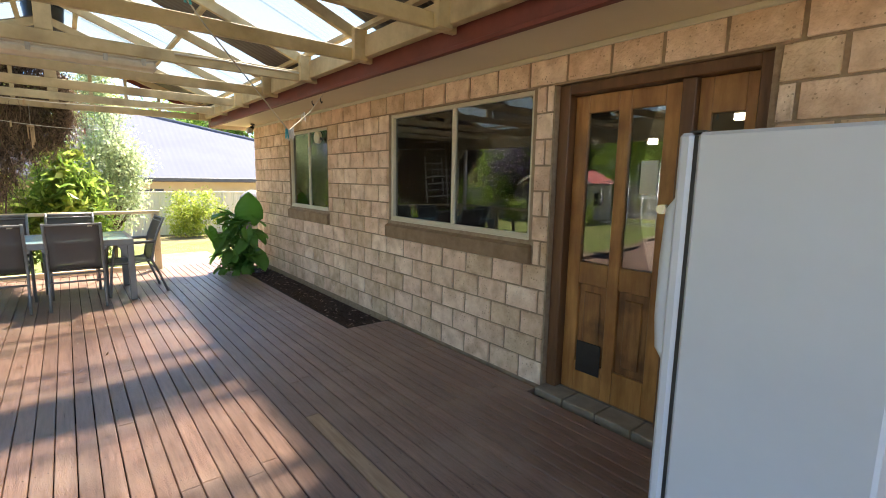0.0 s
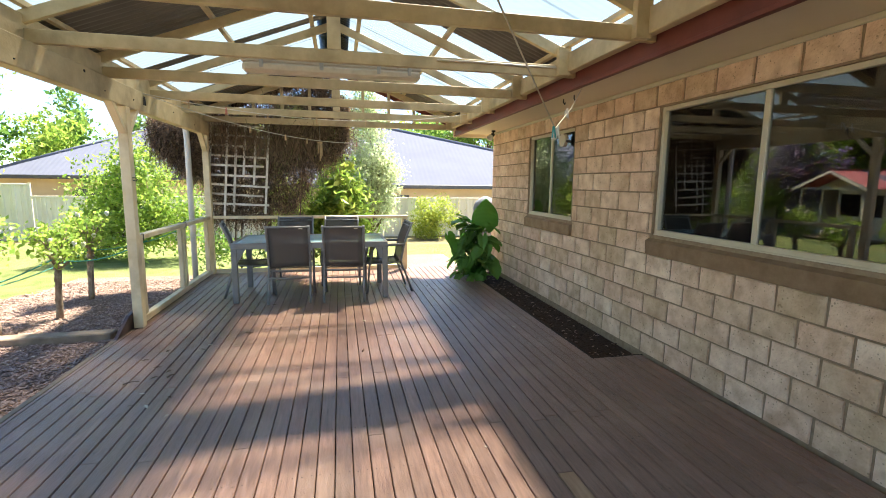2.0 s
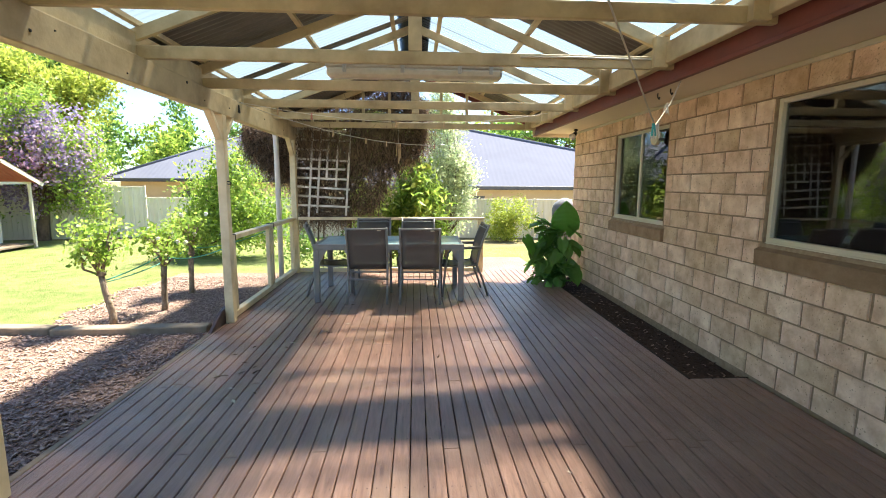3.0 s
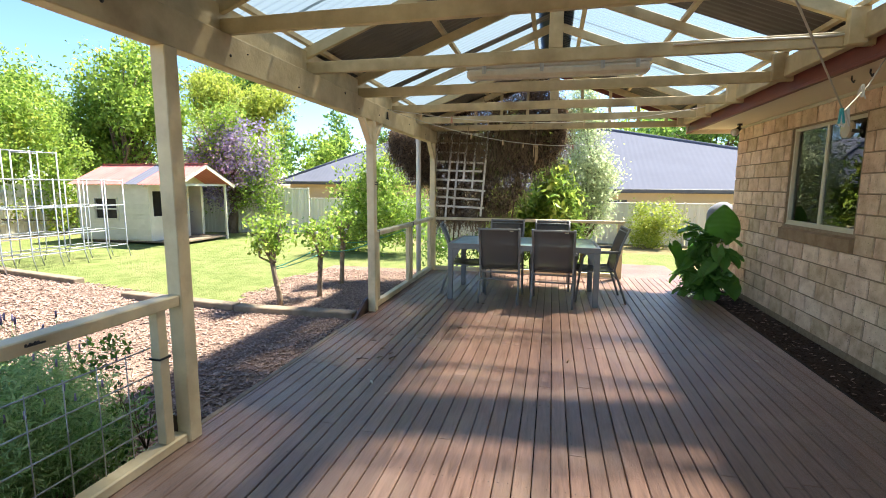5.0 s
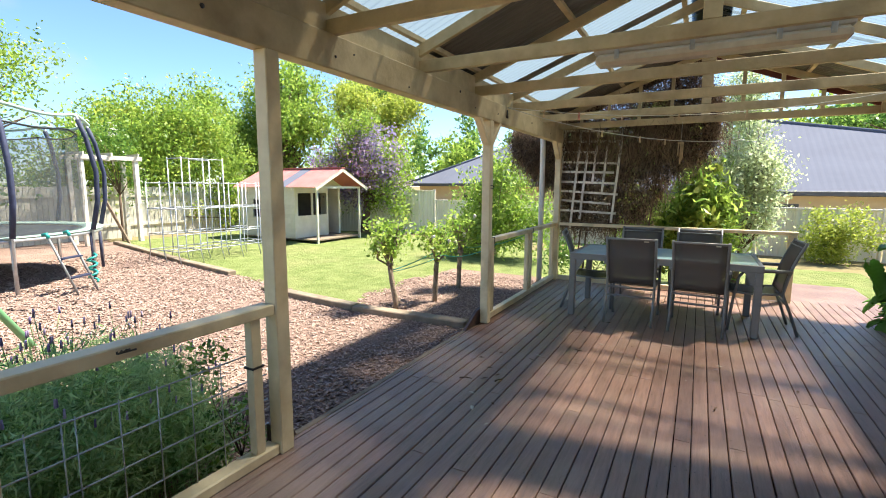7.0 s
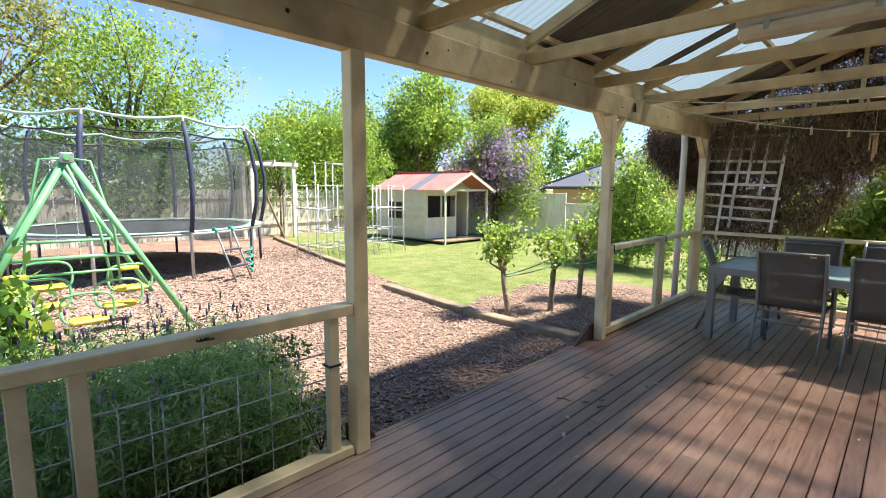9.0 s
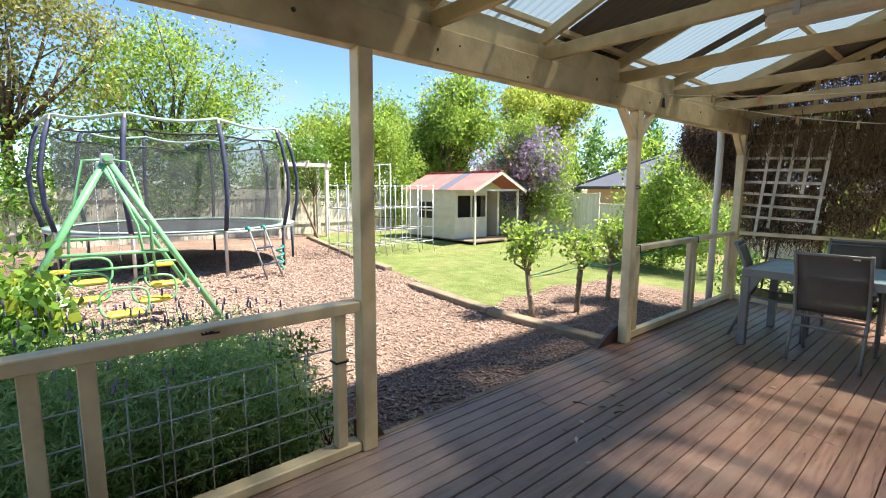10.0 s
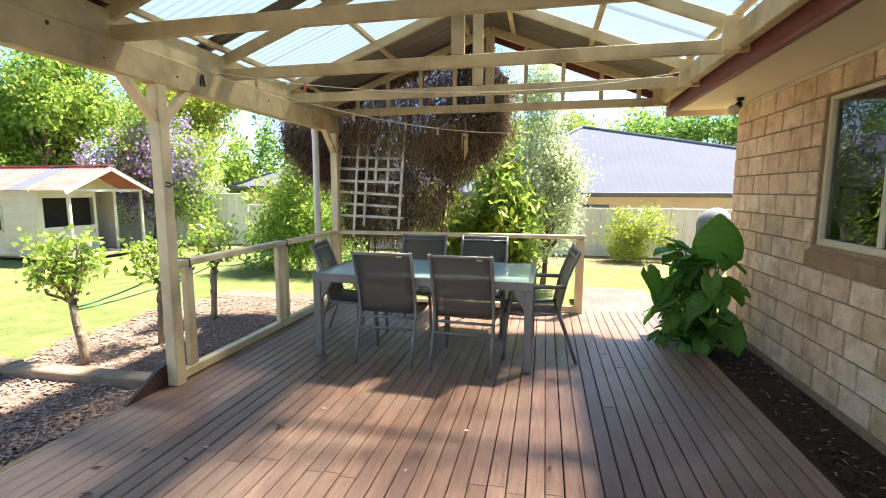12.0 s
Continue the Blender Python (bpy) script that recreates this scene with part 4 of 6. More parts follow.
# ---- lamp, spotlight, lines and hanging things ----
t = thing("fluorescent_lamp", "long weathered fluorescent batten lamp below the truss", "lamp", (-0.17, 4.92, 2.36))
part("body", box(B(), -0.70, -0.05, 0.03, 0.70, 0.05, 0.09, 0.008), M_LAMPBODY, t)
part("diffuser", box(B(), -0.69, -0.06, -0.045, 0.69, 0.06, 0.03, 0.02), M_LAMPBODY, t, "yellowed plastic diffuser")
for x in (-0.55, -0.1, 0.35, 0.6):
    part("clip", box(B(), x - 0.015, -0.064, -0.01, x + 0.015, 0.064, 0.06, 0.004), M_STEEL, t)
for x in (-0.5, 0.5):
    part("hanger", bar(B(), (x, -0.0, 0.09), (x, -0.2, 0.10), 0.03, 0.02), M_CREAM, t)
bm = B()
tube(bm, [(0.62, 4.67, 2.44), (1.0, 4.672, 2.445), (1.4, 4.672, 2.44), (1.79, 4.674, 2.446)], 0.008, 6)
tagged(part("lamp_cable", bm, M_LAMPBODY), "pale conduit cable along the truss", "cable")
t = thing("spotlight", "small black eave spotlight with clear bulb", "spotlight", (2.3, 8.28, WTOP + 0.005))
bm = B()
tube(bm, [(0, 0, 0), (0, 0, -0.025)], 0.032, 12)
tube(bm, [(0, 0, -0.025), (0, 0, -0.06)], 0.012, 8)
part("bracket", bm, M_BLACK, t)
bm = B()
tube(bm, [(0.0, 0.0, -0.055), (-0.02, -0.01, -0.075), (-0.045, -0.02, -0.10)], 0.03, 12, 0.036)
part("lamp_holder", bm, M_BLACK, t)
bm = B()
bmesh.ops.create_uvsphere(bm, u_segments=14, v_segments=10, radius=0.052, matrix=Matrix.Translation((-0.06, -0.025, -0.115)))
for f in bm.faces:
    f.smooth = True
part("bulb", bm, M_LAMPGLASS, t, "clear round bulb")


def sag(a, b, drop, n=14):
    a, b = Vector(a), Vector(b)
    return [a.lerp(b, i / n) - Vector((0, 0, drop * 4 * (i / n) * (1 - i / n))) for i in range(n + 1)]


def clothes_line(a, b, drop, pegs, label):
    pts = sag(a, b, drop, 20)
    t = part("clothes_line", tube(B(), pts, 0.0042, 5), M_ROPE)
    tagged(t, label, "line")
    for u, m in pegs:
        p = pts[int(u * 20)].lerp(pts[min(20, int(u * 20) + 1)], u * 20 % 1)
        t2 = thing("clothes_peg", "small clothes peg hanging on the line", "peg", p, "pegs on the lines", turn=rng.uniform(-40, 40))
        for s in (-1, 1):
            part("half", bar(B(), (s * 0.003, 0, 0.015), (s * 0.009, 0, -0.062), 0.011, 0.006, up=(1, 0, 0)), m, t2)


clothes_line((-2.10, 6.42, 2.36), (1.74, 7.80, 2.50), 0.18, [(0.10, M_PEG), (0.19, M_PINKPEG), (0.30, M_PEG), (0.44, M_PEG), (0.60, M_PEG)], "pale cord clothes line strung under the trusses")
clothes_line((-2.10, 6.46, 2.36), (0.3, 8.84, 2.12), 0.14, [(0.36, M_PEG), (0.52, M_PEG), (0.63, M_PEG), (0.93, M_PINKPEG)], "pale cord clothes line sagging towards the vine")
t = thing("wind_chime", "small rusty wind chime hanging at the vine", "wind chime", (-0.44, 8.74, 2.12))
bm = B()
for i, (x, l) in enumerate(((-0.03, 0.16), (0.0, 0.28), (0.03, 0.2), (0.015, 0.24))):
    tube(bm, [(x, 0.01 * (i % 2), -0.03), (x, 0.01 * (i % 2), -0.03 - l)], 0.008, 6)
part("tubes", bm, M_PEG, t)
part("top_disc", tube(B(), [(0, 0, -0.01), (0, 0, -0.03)], 0.04, 10), M_PEG, t)
part("cord", tube(B(), [(0, 0, 0), (0, 0.1, 0.28)], 0.002, 4), M_ROPE, t)
# the cord slung from a truss to a hook under the fascia, with its bunch of pegs
A, P1, H1 = Vector((-0.22, 1.61, 2.374)), Vector((1.04, 3.40, 1.79)), Vector((1.87, 4.66, 2.285))
tagged(part("hanging_cord", tube(B(), [A, (0.345, 2.416, 2.075), P1, P1.lerp(H1, 0.5) - Vector((0, 0, 0.03)), H1], 0.0035, 5), M_ROPE), "pale cord slung from truss to fascia hook", "cord")
pr = random.Random(17)
for i in range(13):
    u = pr.uniform(-0.03, 0.10) if i < 10 else (0.32, 0.36, -0.62)[i - 10]
    p = P1.lerp(H1, u) if u > 0 else P1.lerp(A, -u)
    t = thing("clothes_peg", "teal plastic clothes peg bunched on the cord" if i in (3, 8, 12) else "white plastic clothes peg bunched on the cord", "peg", p + Vector((0, 0, -0.02 if i < 10 else 0)), "pegs on the lines", turn=pr.uniform(0, 360))
    for q in (-1, 1):
        part("half", bar(B(), (q * 0.003, 0, 0.014), (q * 0.008 + pr.uniform(-0.016, 0.016), pr.uniform(-0.016, 0.016), -0.048), 0.008, 0.005, up=(1, 0, 0)), M_TEALPEG if i in (3, 8, 12) else M_PVC, t)
t = thing("hook_pair", "two dark iron hooks screwed into the soffit", "hook", (2.07, 5.17, WTOP + 0.005))
for dy in (0.0, 0.22):
    part("hook", tube(B(), [(0, dy, 0), (0, dy, -0.03), (0.02, dy + 0.01, -0.05), (0.03, dy + 0.02, -0.03)], 0.006, 6), M_BLACK, t)
t = thing("wall_reel", "round cream clothes reel fixed beside the small window", "reel", (2.42, 6.04, 1.99))
part("drum", tube(B(), [(-0.025, 0, 0), (0.02, 0, 0)], 0.075, 18), M_ALU, t)
part("arm", bar(B(), (0.0, -0.04, -0.01), (0.02, -0.16, -0.03), 0.03, 0.03), M_BLACK, t)
for y, z, q in ((0.9, 2.27, 0.009), (1.75, 2.25, 0.010), (2.80, 2.263, 0.013), (3.65, 2.25, 0.010), (3.82, 2.30, 0.006), (4.45, 2.22, 0.007), (5.30, 2.335, 0.014), (5.62, 2.24, 0.006), (6.20, 2.26, 0.008), (7.35, 2.30, 0.010), (8.2, 2.25, 0.008)):
    part("bolt_head", tube(B(), [(-2.116, y, z), (-2.112, y, z), (-2.108, y + 0.002, z)], q, 7, q * 0.7), M_BLACK, veranda, "dark rusted bolt head")
t = thing("clothes_peg", "black clothes peg clipped under the veranda beam", "peg", (-2.10, 6.44, 2.30), "pegs on the lines")
for q in (-1, 1):
    part("half", bar(B(), (0, q * 0.003, 0.03), (0, q * 0.022, -0.055), 0.012, 0.010, up=(1, 0, 0)), M_BLACK, t)
bm = B()
tube(bm, [(-2.108, 6.02, 1.50), (-2.085, 6.02, 1.50), (-2.07, 6.03, 1.485), (-2.085, 6.03, 1.47), (-2.108, 6.02, 1.475)], 0.006, 6)
tagged(part("post_hook", bm, M_BLACK), "small black hook on the veranda post", "hook")

# ---- trellis and dried creeper ----
t = thing("trellis", "weathered white timber lattice leaning at the gable, some slats broken", "trellis")
r = random.Random(5)
for i, (x, z0, z1) in enumerate(((-2.13, 1.70, 2.40), (-1.955, 0.84, 2.36), (-1.81, 0.99, 2.40), (-1.64, 1.55, 2.42), (-1.49, 1.42, 2.15), (-1.335, 0.95, 2.40))):
    part("upright_slat", bar(B(), (x, 8.935, z0), (x + 0.075 * (z1 - z0), 8.955, z1), 0.034, 0.012, up=(0, 1, 0), bevel=0.002), M_TRELLIS, t)
for i in range(9):
    z = 1.10 + i * 0.155
    part("cross_slat", bar(B(), (-2.21 + r.uniform(-0.02, 0.03), 8.96, z + 0.02 + r.uniform(-0.012, 0.012)), (-1.28 + r.uniform(-0.08, 0.03) - (0.22 if i == 6 else 0), 8.96, z - 0.02 + r.uniform(-0.012, 0.012)), 0.012, 0.033, bevel=0.002), M_TRELLIS, t)

creeper = thing("dried_creeper", "thick tangle of dead brown creeper hanging over the gable", "creeper", (0, 0, 0))
nr = np.random.RandomState(3)


def creeper_points(n):
    out = []
    while len(out) < n:
        x, u = nr.uniform(-3.0, 0.02), nr.uniform()
        if x < -2.2:
            lo, hi = 2.05 - 0.50 * math.sin((x + 3.0) / 0.8 * 1.9), 2.42
            if x < -2.75:
                lo = max(lo, 1.75)
            y = nr.uniform(8.98, 9.5)
        else:
            lo = 0.90 + max(0, x + 1.08) * 1.2 + 0.10 * math.sin(x * 9)
            if x < -1.25:
                lo = 0.80
            hi = roof_z(min(x, 1.0)) + 0.06
            y = nr.uniform(8.99, 9.42) if x < -1.2 and u < 0.62 else nr.uniform(8.90, 9.45)
            if x > -0.2:
                hi = min(hi, 3.05 - (x + 0.2) * 1.2)
        z = lo + (hi - lo) * u
        if noise.noise((x * 3.5, y * 4, z * 2.4)) > 0.42:
            continue
        if nr.uniform() < 0.38:
            x, y, z = x + nr.normal() * 0.09, y + abs(nr.normal()) * 0.05, z + nr.normal() * 0.09
        out.append((x, y, z))
    return np.array(out)


pts = creeper_points(15000)
verts, faces = [], []
for p in pts:
    p = Vector(p)
    d = Vector((nr.normal() * 0.5, nr.normal() * 0.35, -abs(nr.normal()) - 0.3)).normalized()
    q = p
    w = nr.uniform(0.0012, 0.004)
    l = nr.uniform(0.06, 0.2)
    i = len(verts)
    sd = Vector((nr.normal(), nr.normal(), 0)).normalized() * w
    for k in range(5):
        verts += [q - sd, q + sd]
        q = q + d * l * 0.5
        d = (d + Vector((nr.normal(), nr.normal(), nr.normal())) * 0.45).normalized()
    faces += [(i + 2 * k, i + 2 * k + 1, i + 2 * k + 3, i + 2 * k + 2) for k in range(4)]
for _ in range(420):
    q = Vector((nr.uniform(-2.1, -0.35), nr.uniform(8.85, 8.92), nr.uniform(2.15, 2.45)))
    d = Vector((nr.normal() * 0.35, 0.02, -1)).normalized()
    w, i = nr.uniform(0.0015, 0.004), len(verts)
    for k in range(6):
        verts += [q - Vector((w, 0, 0)), q + Vector((w, 0, 0))]
        q = q + d * nr.uniform(0.05, 0.12)
        d = (d + Vector((nr.normal() * 0.3, nr.normal() * 0.06, nr.normal() * 0.2))).normalized()
    faces += [(i + 2 * k, i + 2 * k + 1, i + 2 * k + 3, i + 2 * k + 2) for k in range(5)]
tagged(raw("dead_twig_mass", verts, faces, M_VINE, creeper), kind="stuff")
cloud("dead_leaves", creeper_points(56000), 0.040, M_VINE, creeper, 4, 0.42)
for i in range(14):
    x = nr.uniform(-2.1, -0.5)
    part("stem", tube(B(), [(x, 9.2, 0.0 if i < 4 else 1.3), (x + nr.uniform(-0.2, 0.2), 9.2, 1.8), (x + nr.uniform(-0.3, 0.3), 9.15, 2.5), (x + nr.uniform(-0.3, 0.6), 9.2, min(3.2, roof_z(x) - 0.02))], 0.014, 6, 0.005), M_BARK, creeper)

# ---- elephant-ear plant ----
ear = thing("elephant_ear_plant", "large green elephant-ear plant growing beside the wall", "plant", (2.10, 8.05, -0.08))


def ear_leaf(base, tip_way, length, width, droop):
    """A heart-shaped wavy leaf with a folded midrib, from its stem end outwards."""
    d = Vector(tip_way).normalized()
    s = d.cross(Vector((0, 0, 1)))
    s = s.normalized() if s.length > 0.05 else Vector((1, 0, 0))
    up = s.cross(d).normalized()
    rows = [(-0.22, 0.20, 0.42), (-0.12, 0.02, 0.66), (0.0, 0.0, 0.84)]
    prof = rows + [(u, 0.0, 0.03 + 0.97 * (1 - abs((u - 0.26) / 0.74) ** (2.0 if u > 0.26 else 3.0))) for u in [0.023 + 0.977 * q / 40 for q in range(41)]]
    verts, faces = [], []
    for i, (u, inner, w) in enumerate(prof):
        for j in range(-4, 5):
            v = j / 4
            o = w * v if not inner else (abs(v) * (w - inner) + inner) * (1 if v > 0 else -1) if j else 0
            uu = u if j or not inner else 0.0
            lift = abs(v) * 0.14 * (1 - 0.4 * u) - droop * max(0, u) ** 2 + 0.018 * math.sin((u - 0.45 * abs(v)) * 42) * min(1, 2.2 * abs(v)) * (1 - 0.5 * u) + 0.03 * math.sin(u * 9 + length * 40 + j) * v * v
            verts.append(Vector(base) + d * uu * length + s * o * width / 2 + up * lift * length)
    for i in range(len(prof) - 1):
        for j in range(8):
            a = i * 9 + j
            faces.append((a, a + 1, a + 10, a + 9))
    return verts, faces


r = random.Random(21)
specs = [
    ((-0.01, -0.10, 0.87), (-0.04, -0.15, 1.0), 0.46, 0.42, 0.04, 0.0), ((-0.60, -0.05, 0.74), (0.10, -0.30, -0.95), 0.40, 0.30, 0.10, 0.0),
    ((-0.35, 0.00, 0.95), (-0.85, -0.30, -0.10), 0.34, 0.30, 0.25, 0.0), ((-0.30, -0.10, 0.90), (-0.60, -0.50, -0.25), 0.36, 0.34, 0.20, 0.0),
    ((-0.12, -0.15, 0.84), (-0.90, -0.30, -0.10), 0.40, 0.30, 0.15, 0.0), ((0.04, -0.05, 0.92), (0.55, -0.45, -0.60), 0.34, 0.28, 0.15, 0.0),
    ((0.08, -0.12, 0.68), (0.45, -0.40, -0.75), 0.34, 0.28, 0.10, 0.0), ((0.00, -0.38, 0.36), (0.32, -0.35, -0.70), 0.42, 0.36, 0.08, 0.0),
    ((-0.02, -0.25, 0.70), (0.50, -0.75, -0.15), 0.36, 0.30, 0.20, 0.0), ((-0.30, -0.20, 0.38), (-0.35, -0.50, -0.70), 0.34, 0.28, 0.15, 0.0),
    ((-0.35, -0.15, 0.52), (-0.70, -0.40, -0.50), 0.32, 0.27, 0.20, 0.0), ((-0.15, -0.30, 0.56), (-0.30, -0.70, -0.60), 0.36, 0.30, 0.15, 0.0),
    ((-0.42, -0.05, 0.62), (-0.50, -0.40, -0.75), 0.34, 0.28, 0.15, 0.0), ((-0.20, 0.00, 0.92), (-0.50, 0.40, 0.30), 0.30, 0.25, 0.20, 0.0),
    ((-0.05, -0.35, 0.44), (-0.10, -0.60, -0.80), 0.36, 0.30, 0.10, 0.0), ((-0.25, 0.10, 0.98), (-0.70, 0.10, 0.35), 0.26, 0.20, 0.20, 0.0),
]
for i in range(105):
    a = r.uniform(2.0, 4.8)
    h = 0.10 + 0.78 * r.random() ** 1.25
    reach = r.uniform(0.06, 0.42) * (1.2 - 0.55 * h)
    ln = r.uniform(0.10, 0.23)
    specs.append(((min(0.10, reach * math.cos(a) - 0.05), reach * math.sin(a) * 1.1, h), (math.cos(a) * 0.8, math.sin(a) * 0.8, r.choice([-0.9, -0.5, -0.1, 0.2, 0.5]) + r.uniform(-0.2, 0.2)), ln, ln * r.uniform(0.7, 0.85), r.uniform(0.1, 0.35), a))
for i, (base, way, ln, wd, droop, a) in enumerate(specs):
    if 0 < i < 16:
        ln, wd = ln * 0.76, wd * 0.72
        way = (way[0] + r.uniform(-0.3, 0.3), way[1] + r.uniform(-0.3, 0.3), way[2] + r.uniform(-0.1, 0.35))
    o = raw("leaf", *ear_leaf(base, way, ln, wd, droop), M_EAR, ear, smooth=True)
    o.modifiers.new("thick", "SOLIDIFY").thickness = 0.003
    part("leaf_stem", tube(B(), [(r.uniform(-0.06, 0.06), r.uniform(-0.08, 0.08), 0.0), (base[0] * 0.4, base[1] * 0.4, base[2] * 0.6), base], 0.012, 6, 0.006), M_EAR, ear)

# ---- standard roses ----
for i, (x, y, h, w) in enumerate(((-3.80, 6.69, 1.30, 0.33), (-3.55, 7.36, 1.24, 0.31), (-3.62, 8.28, 1.18, 0.28))):
    z = ground_height(x, y) + 0.01
    t = thing("standard_rose", ("white standard rose with a leaning bare trunk in mulch", "white standard rose with open budded crown in mulch", "small white standard rose near the railing")[i], "rose", (x, y, z), "row of standard roses")
    r = random.Random(40 + i)
    top = Vector((-0.10 if i == 0 else 0.03, 0.02, 0.62))
    bm = B()
    tube(bm, [(0, 0, -0.05), (0.01, 0, 0.12), (top.x * 0.6, 0.01, 0.4), top], 0.040, 9, 0.034)
    for k in range(7):
        q = r.uniform(0.05, 0.95)
        e = Vector((top.x * 0.7 * q, 0.008, top.z * q))
        tube(bm, [e - Vector((0.004, 0.004, 0.03)), e + Vector((r.uniform(-0.012, 0.012), r.uniform(-0.012, 0.012), 0)), e + Vector((0, 0, 0.035))], 0.03, 8, 0.034)
    tube(bm, [top, top + Vector((0, 0, 0.06))], 0.055, 8, 0.04)
    ends = []
    for k in range(9):
        a = k * 0.7 + r.uniform(-0.3, 0.3)
        e = top + Vector((math.cos(a) * w * r.uniform(0.35, 0.8), math.sin(a) * w * r.uniform(0.35, 0.8), r.uniform(0.18, h - 0.68)))
        m = top.lerp(e, 0.5) + Vector((r.uniform(-0.06, 0.06), r.uniform(-0.06, 0.06), -0.03))
        tube(bm, [top, m, e], 0.019, 6, 0.006)
        ends.append(e)
        for _ in range(3):
            f = m.lerp(e, r.uniform(0.2, 1)) + Vector((r.uniform(-0.14, 0.14), r.uniform(-0.14, 0.14), r.uniform(0.02, 0.16)))
            tube(bm, [m.lerp(e, 0.4), f], 0.008, 5, 0.003)
            ends.append(f)
    part("trunk", bm, M_ROSEBARK, t)
    pr = np.random.RandomState(60 + i)
    lp = np.concatenate([np.array(e) + pr.normal(size=(24 if i == 0 else 17, 3)) * 0.062 for e in ends])
    cloud("leaves", lp, 0.062, M_LEAF_A, t, 70 + i, 0.6)
    for k in range(4 if i else 2):
        e = ends[r.randrange(len(ends))] + Vector((0.05, -0.03, 0.05))
        part("bloom", tube(tube(B(), [e, e + Vector((0, 0, 0.02)), e + Vector((0, 0, 0.045))], 0.012, 8, 0.034), [e + Vector((0, 0, 0.045)), e + Vector((0, 0, 0.065))], 0.034, 8, 0.015), M_WHITEBLOOM, t, "open white rose bloom")
pts = sag((-2.11, 6.24, 0.86), (-3.55, 7.36, 0.52), 0.10, 8) + sag((-3.55, 7.36, 0.52), (-3.88, 6.71, 0.32), 0.02, 6)[1:]
tagged(part("garden_rope", tube(B(), pts, 0.007, 6), M_GREENROPE), "dark green cord tied from rail to rose trunks", "cord")
tagged(part("garden_rope", tube(B(), sag((-2.13, 7.6, 0.88), (-3.6, 8.28, 0.50), 0.08, 8) + sag((-3.6, 8.28, 0.5), (-3.87, 6.72, 0.30), 0.05, 8)[1:], 0.006, 6), M_GREENROPE), "green cord tied from rail to rose trunk", "cord")

# ---- lavender ----
lav = thing("lavender_bush", "grey-green lavender hedge with purple flower spikes", "lavender", (-2.75, 1.8, GZ))
lr = np.random.RandomState(9)
n = 3600
px, py = lr.uniform(-0.72, 0.46, n), lr.uniform(-2.5, 1.24, n)
hh = 0.93 * (1 - 0.35 * np.abs((px + 0.14) / 0.60) ** 2.4) * (1 - 0.30 * np.abs((py + 0.6) / 1.95) ** 6) * lr.uniform(0.72, 1.05, n)
verts, faces, tips, lv = [], [], [], []
for i in range(n):
    a = Vector((px[i] * 0.6, py[i], 0.0))
    e = Vector((px[i] + lr.normal() * 0.05, py[i] + lr.normal() * 0.06, hh[i]))
    tips.append(e)
    k = len(verts)
    verts += [a + Vector((0.003, 0, 0)), a - Vector((0.003, 0, 0)), e]
    faces.append((k, k + 1, k + 2))
    for u in np.linspace(0.25, 1.0, 36):
        lv.append(np.array(a.lerp(e, u)) + lr.normal(size=3) * 0.028)
tagged(raw("stem_mass", verts, faces, M_LAVLEAF, lav), kind="stuff")
cloud("leaves", lv, 0.060, M_LAVLEAF, lav, 10, 0.14)
bm, stalks = B(), B()
for i in range(0, n, 9):
    e = tips[i]
    if e.z < 0.5:
        continue
    s = e + Vector((lr.normal() * 0.03, lr.normal() * 0.03, lr.uniform(0.06, 0.20)))
    tube(stalks, [e, s], 0.0018, 4)
    tube(bm, [s, s + Vector((0, 0, 0.02)), s + Vector((0.002, 0, 0.038))], 0.006, 6, 0.004)
tagged(part("flower_stalk_mass", stalks, M_LAVLEAF, lav), kind="stuff")
tagged(part("flower_spike_mass", bm, M_PURPLE, lav, "purple lavender flower spikes"), kind="stuff")
tree("rail_creeper", "thin leafy creeper climbing the wire beside the post", (-2.30, 3.02, GZ), [(-2.30, 2.95, 0.25, 0.06, 0.16, 0.42), (-2.28, 2.85, 0.62, 0.05, 0.16, 0.16), (-2.26, 3.12, 0.2, 0.05, 0.06, 0.3)], 0.008, M_LEAF_B, 0.035, 70, 9, 0.035, 31, 3, category="creeper")
tree("citrus_bush", "glossy green citrus bush with yellow new leaves", (-3.65, 1.32, GZ), [(-3.65, 1.32, 0.66, 0.46, 0.48, 0.52), (-3.5, 1.6, 0.5, 0.32, 0.34, 0.42)], 0.03, M_LEAF_B, 0.078, 190, 16, 0.075, 32, 4, bloom=(M_LEAF_C, 34, 10, 0.08), category="bush")

# ---- cubby house ----
cz = ground_height(-11, 12.5)
cub = thing("cubby_house", "cream weatherboard cubby house with faded red tin roof", "cubby house", (-10.95, 11.75, cz))
W, L, H, RH = 2.05, 2.45, 1.72, 2.22
N = 11
for i in range(N):
    z0, z1 = 0.16 + i * (H - 0.16) / N, 0.16 + (i + 1) * (H - 0.16) / N
    for name, segs in (("weatherboard", ((-L, -1.85), (-1.05, 0.0)) if 4 <= i <= 7 else ((-L, 0.0),)),):
        for a, b in segs:
            bm = B()
            v = [bm.verts.new(p) for p in ((a, -0.03, z0), (b, -0.03, z0), (b, -0.008, z1), (a, -0.008, z1), (a, 0.0, z0), (b, 0.0, z0), (b, 0.0, z1), (a, 0.0, z1))]
            for q in ((0, 1, 2, 3), (5, 4, 7, 6), (1, 5, 6, 2), (4, 0, 3, 7), (4, 5, 1, 0), (3, 2, 6, 7)):
                bm.faces.new([v[k] for k in q])
            part("weatherboard", bm, M_CUBBY, cub)
